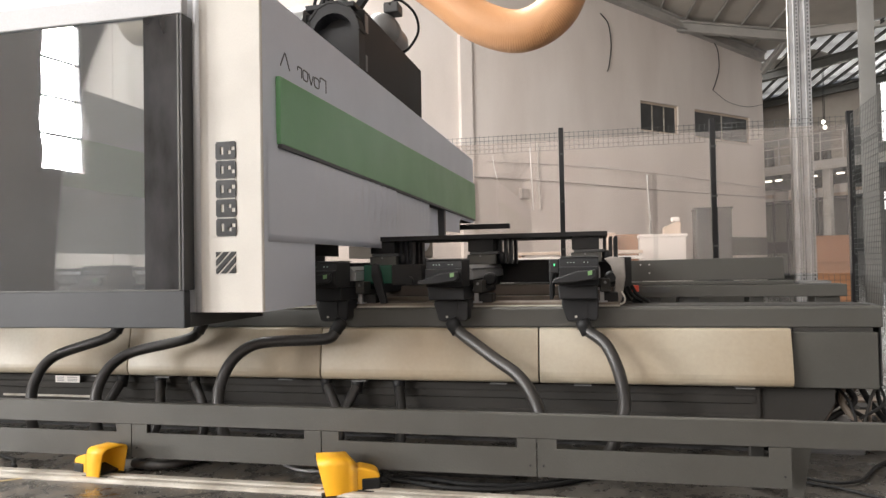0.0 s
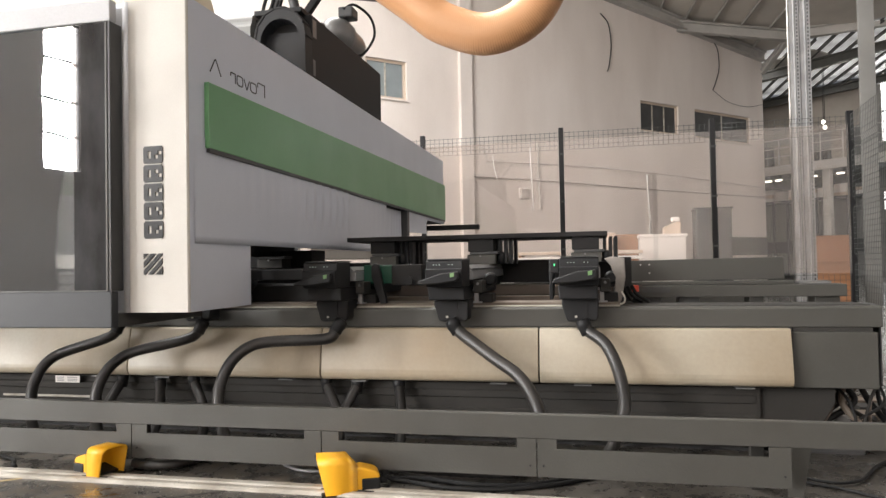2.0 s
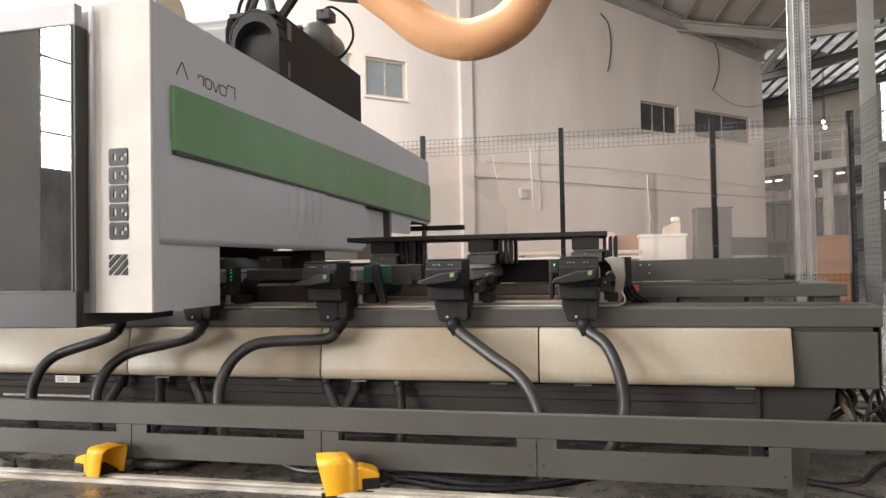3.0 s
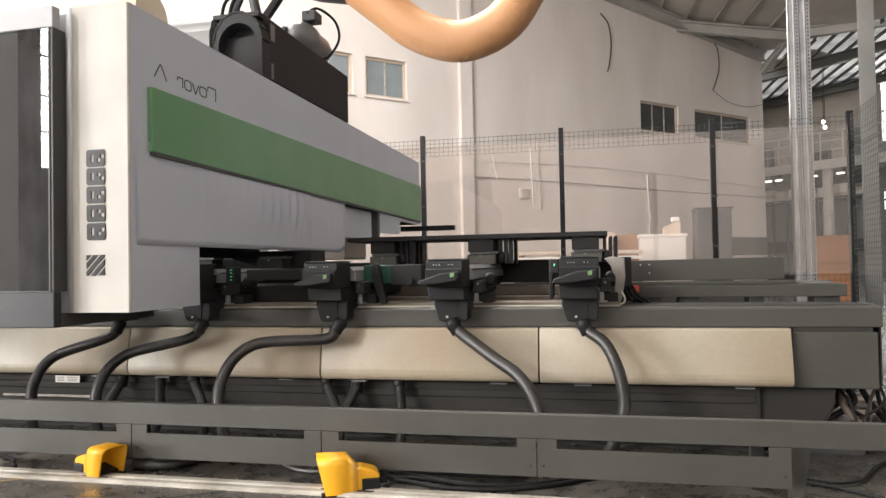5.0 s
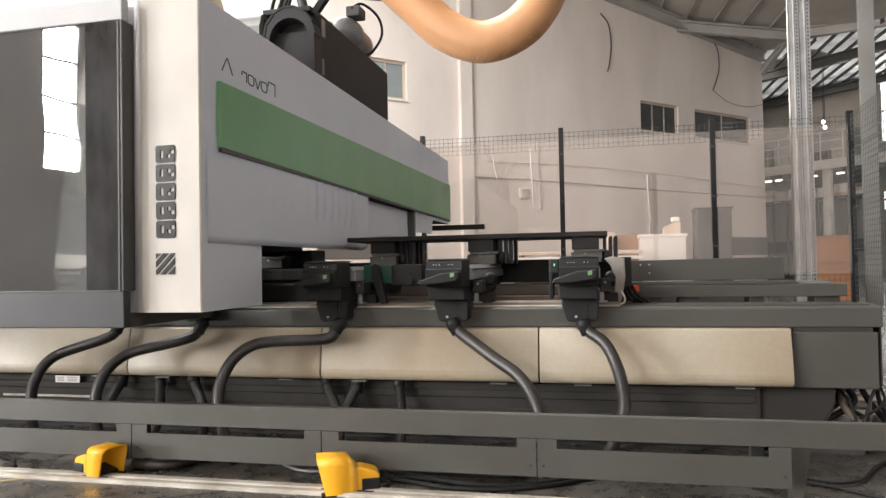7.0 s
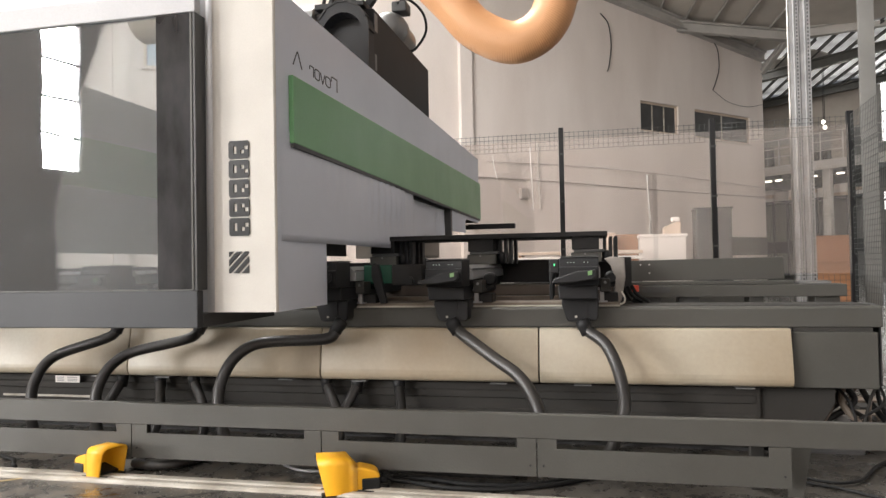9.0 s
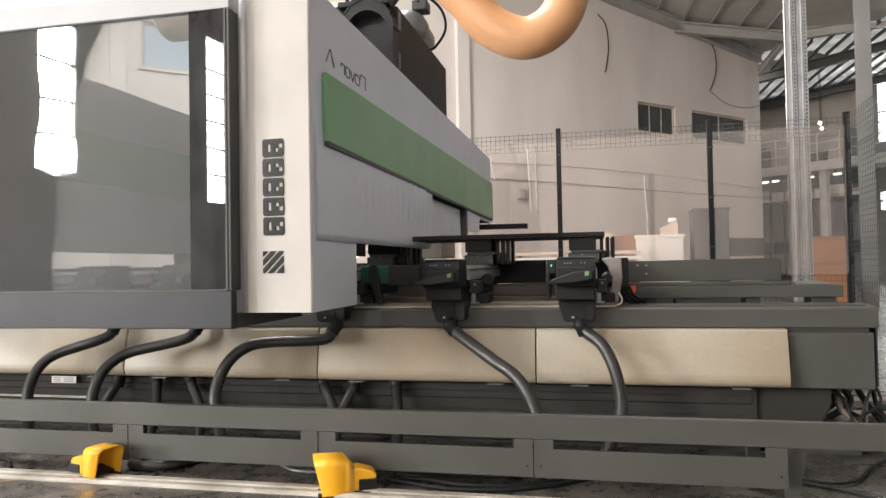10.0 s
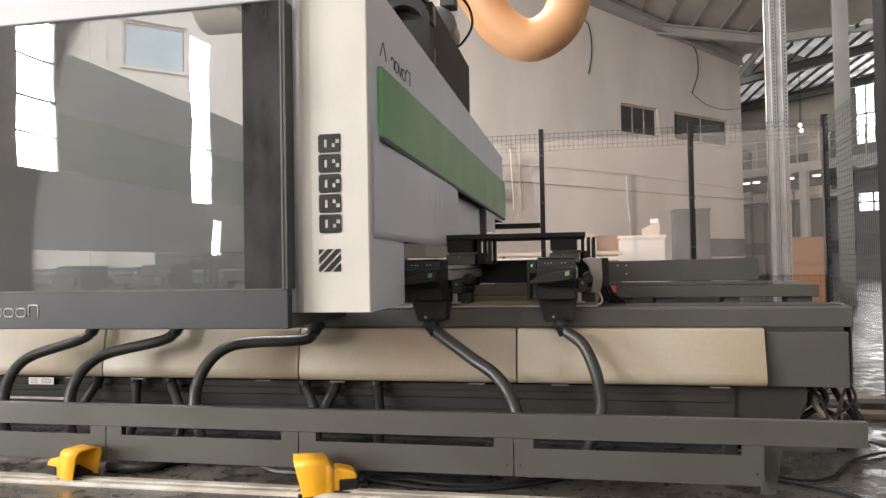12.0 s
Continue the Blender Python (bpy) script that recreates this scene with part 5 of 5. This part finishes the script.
floor_cable([(-0.76, 2.36, 0.034), (-0.72, 2.375, 0.012), (-0.65, 2.367, 0.008), (-0.5, 2.329, 0.008), (-0.31, 2.348, 0.008), (-0.126, 2.445, 0.008), (0.028, 2.568, 0.008), (0.27, 2.662, 0.008)], 0.008, "black cable lying on the floor")
floor_cable([(-0.74, 2.4, 0.009), (-0.6, 2.41, 0.009), (-0.45, 2.375, 0.009), (-0.25, 2.4, 0.009), (-0.1, 2.5, 0.009), (0.1, 2.6, 0.009)], 0.009, "black cable lying on the floor")
floor_cable([(-1.78, 2.39, 0.02), (-1.69, 2.375, 0.02), (-1.627, 2.395, 0.02), (-1.58, 2.46, 0.02), (-1.56, 2.6, 0.02)], 0.019, "ribbed black conduit on the floor", RUBBER, 0.001)
floor_cable([(-1.2, 2.5, 0.008), (-1.1, 2.44, 0.008), (-0.95, 2.45, 0.008), (-0.8, 2.5, 0.008)], 0.007, "grey cable under the bumper rail", RAIL_ALU)
floor_cable([(-2.47, 2.451, 0.008), (-2.4, 2.42, 0.008), (-2.337, 2.393, 0.008), (-2.28, 2.33, 0.008), (-2.25, 2.31, 0.008)], 0.008, "black cable end on the floor")
floor_cable([(-0.3, 2.47, 0.03), (-0.55, 2.46, 0.03), (-0.9, 2.52, 0.03)], 0.025, "ribbed black conduit on the floor", RUBBER, 0.001)
floor_cable([(0.6, 2.75, 0.01), (0.72, 2.6, 0.01), (0.85, 2.62, 0.01), (1.05, 2.9, 0.01), (1.5, 3.2, 0.01), (2.1, 3.6, 0.01)], 0.0055, "black cable running over the floor")
floor_cable([(0.62, 2.6, 0.009), (0.8, 2.5, 0.009), (0.9, 2.35, 0.009), (0.92, 2.1, 0.009), (1.0, 1.7, 0.009)], 0.006, "black cable running over the floor")
floor_cable([(1.1, 3.3, 0.012), (1.4, 3.9, 0.012), (1.8, 4.3, 0.012), (2.3, 4.5, 0.012)], 0.014, "black cable running over the floor")


def cable_heap():
    h = thing("cable_heap", (0.85, 3.05, 0), "heap of brown and black cables by the bed end", "cables")
    rnd = random.Random(5)
    for k in range(16):
        x = 0.86 + rnd.random() * 0.3
        y = 2.98 + rnd.random() * 0.25
        pts = [(x, y + 0.05, 0.26), (x + rnd.uniform(-0.1, 0.06), y, 0.18), (x + rnd.uniform(-0.2, 0.1), y - 0.05, 0.08), (x + rnd.uniform(-0.2, 0.14), y - 0.04, 0.012)]
        part("cable", Mesh().tube(curve(pts, 7), rnd.choice((0.006, 0.009, 0.013)), 7), (CABLE, RUSTY, BASE_DARK, BLACK_BOX)[k % 4], h)


cable_heap()


def steel_bars():
    s = thing("steel_bars", (1.6, 3.9, 0), "dark flat steel bars lying on the floor", "steel bars")
    for k, (y, z) in enumerate(((3.62, 0.0), (3.8, 0.0), (3.98, 0.0), (3.72, 0.031))):
        part("bar", Mesh().box(1.2 + 0.05 * k, 2.15 + 0.04 * k, y, y + 0.12, z, z + 0.03, 0.004), BASE_DARK if k % 2 else RUSTY, s)


steel_bars()


# ---- safety fence ----
def wire_mesh(m, length, z0, z1, step=0.05, rowstep=0.05, r=0.003, folds=()):
    """Welded wires in the local xz plane, with folded steps."""
    def fold(z):
        return sum(0.03 * max(0.0, 1 - abs(z - f) / 0.06) for f in folds)
    n = int(length / step)
    zs = sorted({z0, z1, *[z for f in folds for z in (f - 0.06, f, f + 0.06) if z0 < z < z1]})
    for i in range(n + 1):
        x = i * step
        m.tube([(x, fold(z), z) for z in zs], r, 4)
    for k in range(int(round((z1 - z0) / rowstep)) + 1):
        z = z0 + k * rowstep
        m.tube([(0, fold(z), z), (length, fold(z), z)], r, 4)
    return m


def fence_panel(a, b, label, zmesh, sheet, folds=()):
    a, b = Vector((*a, 0)), Vector((*b, 0))
    d = b - a
    L = d.length
    m = Matrix.Translation(a) @ Matrix.Rotation(math.atan2(d.y, d.x), 4, "Z")
    f = thing("safety_fence", a, label, "fence", "safety fences", m=m)
    part("post", Mesh().box(-0.025, 0.025, -0.03, 0.03, 0, 2.19, 0.004), BLACK, f, "black fence post", local=True)
    part("foot_plate", Mesh().box(-0.06, 0.06, -0.06, 0.06, 0, 0.01), BLACK, f, local=True)
    for z0, z1, step in zmesh:
        w = Mesh()
        wire_mesh(w, L - 0.07, z0, z1, 0.05, step, 0.002 if sheet else 0.0021, folds)
        ob = part("wire_mesh", w, WIRE, f, local=True)
        ob.matrix_basis = Matrix.Translation((0.035, 0, 0))
    if sheet:
        part("clear_sheet", Mesh().box(0.03, L - 0.03, -0.04, -0.036, sheet[0], sheet[1]), SHEET, f, "hazy clear plastic sheet", local=True).visible_shadow = False
        for z in (0.9, 1.4, 1.9):
            part("clip", Mesh().box(-0.026, 0.03, -0.045, -0.041, z, z + 0.018), GREY_DARK, f, local=True)
    return f


for n in range(-3, 1):
    fence_panel((-0.345 + 1.505 * n, 7.4), (-0.345 + 1.505 * (n + 1), 7.4), "black post fence panel with clear plastic sheet", [(1.96, 2.15, 0.045), (0.1, 0.62, 0.05)], (0.62, 2.06))
fence_panel((1.16, 7.4), (2.42, 7.4), "black post fence panel with clear plastic sheet", [(1.96, 2.15, 0.045), (0.1, 0.62, 0.05)], (0.62, 2.06))
fence_panel((2.42, 7.4), (2.18, 4.4), "black wire mesh fence panel with folded wires", [(0.1, 2.15, 0.05)], None, (0.3, 0.75, 1.3, 1.85))
solid("fence_end_post", Mesh().box(0.945, 1.02, 2.33, 2.4, 0, 2.3, 0.005), BLACK, "black square fence end post", "post")


# white strips paint in the glare streaks of the fence sheets
def glare_strip(points, r):
    return solid("glare_strip", Mesh().tube(curve([(x, 7.357, z) for x, z in points], 8), r, 6), WHITE_BOARD, "white strip painted as a glare streak on the plastic fence sheet", "crease")


glare_strip([(-0.669, 1.99), (-0.664, 1.8), (-0.652, 1.55), (-0.647, 1.33)], 0.0045)
glare_strip([(-1.069, 1.93), (-1.055, 1.8), (-1.026, 1.67)], 0.004)
glare_strip([(0.516, 1.65), (0.525, 1.4), (0.544, 1.18)], 0.0035)


# ---- rack posts, shed column, roof steel ----
def rack_post(x, y, w, slots, lip):
    p = thing("rack_post", (x, y, 0), "galvanised perforated upright post", "rack post", "rack posts")
    part("flange", Mesh().prism([(x, y), (x + w, y), (x + w, y + 0.06), (x + w - 0.015, y + 0.06), (x + w - 0.015, y + 0.008), (x + 0.015, y + 0.008), (x + 0.015, y + 0.06), (x, y + 0.06)], "z", 0, 6.2), ZINC, p)
    part("rib", Mesh().prism([(x + w * 0.38, y), (x + w * 0.45, y - 0.012), (x + w * 0.55, y - 0.012), (x + w * 0.62, y)], "z", 0, 6.2), ZINC, p)
    if lip:
        # bright strip added for the highlight along the post
        part("lip", Mesh().cyl((x - 0.012, y + 0.01, 0), (x - 0.012, y + 0.01, 6.2), 0.016, 12), STEEL, p, "bright steel strip added for the edge highlight")
    part("base_plate", Mesh().box(x - 0.04, x + w + 0.04, y - 0.04, y + 0.1, 0, 0.01), ZINC, p)
    if slots:
        hole = Mesh().box(-w * 0.07, w * 0.07, -0.002, 0, -0.014, 0.014).bm
        me = bpy.data.meshes.new("slot")
        hole.to_mesh(me)
        hole.free()
        me.materials.append(GREY_DARK)
        for k in range(92):
            o = new("slot", me)
            o.parent, o.matrix_parent_inverse = p, p.matrix_basis.inverted()
            o.location = (x + w * 0.8, y, 0.4 + k * 0.05)
    return p


rack_post(2.5, 9.72, 0.115, True, True)
rack_post(2.63, 9.74, 0.125, True, False)
solid("shed_column", Mesh().prism([(4.095, 12.0), (4.315, 12.0), (4.315, 12.02), (4.220, 12.02), (4.220, 12.1), (4.315, 12.1), (4.315, 12.12), (4.115, 12.12), (4.115, 12.1), (4.200, 12.1), (4.200, 12.02), (4.095, 12.02)], "z", 0, 8.98), COLUMN_STEEL, "grey steel shed column", "column")

# background furniture


def cabinet(name, x0, x1, y0, y1, h, mat, label, top=0.03, doors=2):
    c = thing(name, ((x0 + x1) / 2, (y0 + y1) / 2, 0), label, "cabinet")
    part("body", Mesh().box(x0 + 0.02, x1 - 0.02, y0 + 0.02, y1, 0, h - top, 0.004), mat, c)
    part("top_board", Mesh().box(x0, x1, y0, y1, h - top + 0.0005, h, 0.004), mat, c)
    w = (x1 - x0 - 0.06) / doors
    for k in range(doors):
        part("door", Mesh().box(x0 + 0.03 + w * k + 0.003, x0 + 0.03 + w * (k + 1) - 0.003, y0, y0 + 0.0195, 0.08, h - top - 0.02, 0.003), mat, c)
    return c


cabinet("white_cabinet", 0.65, 1.39, 11.4, 11.9, 1.19, WHITE_BOARD, "low white cabinet behind the fence", 0.05, 1)
cabinet("dark_cabinet", 1.53, 2.1, 11.6, 12.1, 1.6, GREY_DARK, "dark grey upright cabinet behind the fence")
cabinet("brown_cabinet", 3.36, 3.9, 12.0, 12.5, 1.12, WOOD, "orange brown wooden cabinet behind the fence", 0.03, 1)
cabinet("brown_chest", 3.1, 3.75, 11.4, 11.8, 0.72, WOOD, "low orange brown chest behind the fence", 0.03, 1)
cabinet("pale_chest", 0.12, 0.3, 11.6, 12.0, 1.24, PALE_WOOD, "pale wooden chest behind the fence", 0.03, 1)
cabinet("brown_shelf", 0.31, 0.7, 12.0, 12.4, 1.22, WOOD, "brown board shelf behind the fence", 0.03, 3)
solid("paper_roll", Mesh().prism([(1.05, 1.1905), (1.3, 1.1905), (1.3, 1.38), (1.22, 1.38), (1.05, 1.3)], "y", 11.5, 11.8, 0.004), PALE_WOOD, "pale slanted box on the white cabinet", "box")
solid("white_bag", Mesh().box(1.17, 1.3, 11.55, 11.7, 1.3805, 1.46, 0.02), WHITE_BOARD, "small white box on the pale box", "box")


def board_stack(x, y, n, label):
    st = thing("board_stack", (x, y, 0), label, "board stack")
    for k in range(n):
        part("board", Mesh().box(x - 0.4, x + 0.4 - 0.03 * (k % 3), y, y + 0.5, 0.55 + k * 0.085, 0.6 + k * 0.085, 0.004), WHITE_BOARD if k % 2 else PALE_WOOD, st)
    part("trestle", Mesh().box(x - 0.38, x + 0.35, y + 0.05, y + 0.45, 0, 0.55), GREY_DARK, st)
    for k in range(n - 1):
        part("batten", Mesh().box(x - 0.3, x - 0.25, y + 0.02, y + 0.48, 0.6005 + k * 0.085, 0.6345 + k * 0.085), WOOD, st)


board_stack(0.3, 10.7, 5, "stack of pale boards on a trestle behind the fence")
board_stack(-0.9, 10.8, 5, "stack of pale boards on a trestle behind the fence")
board_stack(-2.0, 11.2, 4, "stack of pale boards on a trestle behind the fence")

# cables and pipes on the white wall
PV = WV - 0.03


def wall_cable(points, r, label, mat=None):
    return solid("wall_cable", Mesh().tube([uv(*p) for p in curve([(u, PV, z) for u, z in points], 10)], r, 8), mat or CABLE, label, "cable", "wall cables")


wall_cable([(14.42, 7.85), (14.72, 7.6), (14.82, 7.0), (14.72, 6.4), (14.65, 6.22)], 0.014, "black cable end hanging from the white wall")
wall_cable([(19.42, 7.9), (19.7, 7.6), (19.75, 7.0), (19.55, 6.5), (19.4, 6.25)], 0.013, "black cable end hanging from the white wall")
wall_cable([(19.4, 6.25), (20.2, 5.95), (21.2, 5.9), (22.1, 6.07)], 0.007, "thin black cable drooping along the white wall")
wall_cable([(9.9, 2.95), (13.0, 2.95), (17.0, 2.9), (22.1, 2.88)], 0.018, "pale pipe along the white wall", WALL_PIPE)
wall_cable([(10.3, 3.35), (14.0, 3.42), (18.0, 3.35), (22.0, 3.2)], 0.012, "thin pale cable along the white wall", WALL_PIPE)
wall_cable([(16.2, 3.3), (16.25, 2.4), (16.3, 1.2), (16.3, 0.05)], 0.025, "pale pipe down the white wall", WHITE)
wall_cable([(12.0, 3.9), (12.0, 3.0), (12.05, 2.2)], 0.02, "pale pipe down the white wall", WHITE)
solid("wall_switch", Mesh().box(11.35, 11.62, WV - 0.1, WV, 2.45, 2.72, 0.02, HALL), WALL_PIPE, "small pale switch box on the white wall", "switch box")
solid("wall_band", Mesh().box(19.6, 22.15, WV - 0.02, WV - 0.002, 0.9, 1.5, 0, HALL), GREY, "grey painted band on the white wall", "wall band", kind="structure")


# ---- extraction duct ----
DUCT_R = 0.17
DUCT = thing("extraction_duct", (0, 0, 0), "orange ribbed flexible extraction duct hanging in a loop", "duct")


DUCT_LINE = curve([(-1.42, 5.6, 3.2), (-1.16, 5.6, 2.98), (-0.92, 5.6, 2.77), (-0.6, 5.6, 2.655), (-0.3, 5.6, 2.75), (-0.13, 5.6, 2.97), (-0.06, 5.6, 3.3), (-0.03, 5.6, 3.9), (0.0, 5.6, 4.6)], 10)
DUCT_RUN = [0.0]
for p, q in zip(DUCT_LINE, DUCT_LINE[1:]):
    DUCT_RUN.append(DUCT_RUN[-1] + (q - p).length)


def duct_rest(u):
    """Centre line of the loop at the start, u from the gantry end (0) to the fixed end (1), by length."""
    return Vector([float(np.interp(u * DUCT_RUN[-1], DUCT_RUN, [p[k] for p in DUCT_LINE])) for k in range(3)])


# how far the loop's bottom and its rising leg swing sideways, and how much it sags, time by time
SWING = [(0, 0.015, -0.054, 0.003), (0.8, -0.215, -0.259, 0.072), (1.6, -0.17, -0.178, 0.01), (2.4, -0.355, -0.312, 0.0), (3.2, -0.391, -0.347, 0.043), (4.0, -0.46, -0.42, 0.045),
         (4.4, -0.49, -0.46, 0.048), (4.8, -0.487, -0.461, 0.045), (5.2, -0.415, -0.338, 0.032), (5.6, -0.292, -0.266, 0.004), (6.0, -0.315, -0.285, -0.021), (6.4, -0.336, -0.326, 0.053), (7.2, -0.233, -0.214, 0.066),
         (8.0, -0.155, -0.195, 0.085), (8.8, -0.075, -0.172, 0.102), (9.6, 0.115, -0.001, 0.033), (10.4, 0.071, -0.048, 0.085), (11.2, 0.187, 0.071, 0.064), (12.0, 0.267, 0.127, 0.083)]


def duct_at(u, s, bx, rx, sag):
    p = duct_rest(u).copy()
    p.x += float(np.interp(u, (0, 0.1, 0.31, 0.49, 1), (s, s + (bx - s) * 0.25, bx, rx, 0)))
    p.z -= sag * math.sin(math.pi * min(1, u / 0.62))
    return p


def duct_pose(u, now, du=0.03):
    p, q = duct_at(max(0, u - du), *now), duct_at(min(1, u + du), *now)
    d = (q - p).normalized()
    return Matrix.Translation(duct_at(u, *now)) @ Matrix.Rotation(-math.atan2(d.z, d.x), 4, "Y")


N_DUCT = 210
SEGMENTS = []
seg = Mesh()
PITCH = DUCT_RUN[-1] / N_DUCT
seg.tube([(PITCH * k * 0.5, 0, 0) for k in (-1.7, -0.9, -0.4, 0.4, 0.9, 1.7)], [DUCT_R - 0.0035, DUCT_R - 0.0006, DUCT_R + 0.0004, DUCT_R + 0.0004, DUCT_R - 0.0006, DUCT_R - 0.0035], 36, caps=False)
first = part("duct_ring", seg, ORANGE, DUCT, local=True)
SEGMENTS.append(first)
for n in range(1, N_DUCT):
    o = new("duct_ring", first.data)
    o.parent = DUCT
    SEGMENTS.append(o)


# ---- motion ----
SHIFT = [(0, 0), (0.5, -0.0785), (1, -0.156), (1.5, -0.234), (2, -0.313), (2.5, -0.391), (3, -0.469), (3.5, -0.547), (4, -0.624), (4.2, -0.65), (4.36, -0.66),
         (4.52, -0.645), (4.8, -0.603), (5, -0.572), (5.5, -0.493), (6, -0.416), (6.5, -0.337), (7, -0.259), (7.5, -0.18), (8, -0.102), (8.5, -0.024), (9, 0.055), (9.5, 0.132),
         (10, 0.208), (10.5, 0.285), (11, 0.358), (11.5, 0.437), (12, 0.508)]


# far edge of the sliding curtain, along the beam
REACH = [(0, 5.05), (2.5, 4.96), (3.4, 4.95), (4.2, 4.94), (4.8, 4.86), (5.2, 4.7), (5.6, 4.53), (6.0, 4.46), (6.4, 4.43), (7.2, 4.39), (8.8, 4.38), (9.6, 4.36), (10.4, 4.34), (11.2, 4.3), (12.0, 4.25)]


def shift(t):
    return float(np.interp(t, [r[0] for r in SHIFT], [r[1] for r in SHIFT]))


def motions():
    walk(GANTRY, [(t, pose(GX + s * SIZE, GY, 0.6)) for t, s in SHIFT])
    for n, o in enumerate(SEGMENTS):
        u = (n + 0.5) / N_DUCT
        walk(o, [(r[0], duct_pose(u, (shift(r[0]), *r[1:]))) for r in SWING])
    for o in SLIDERS:
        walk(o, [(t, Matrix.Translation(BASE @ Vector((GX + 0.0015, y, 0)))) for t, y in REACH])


motions()
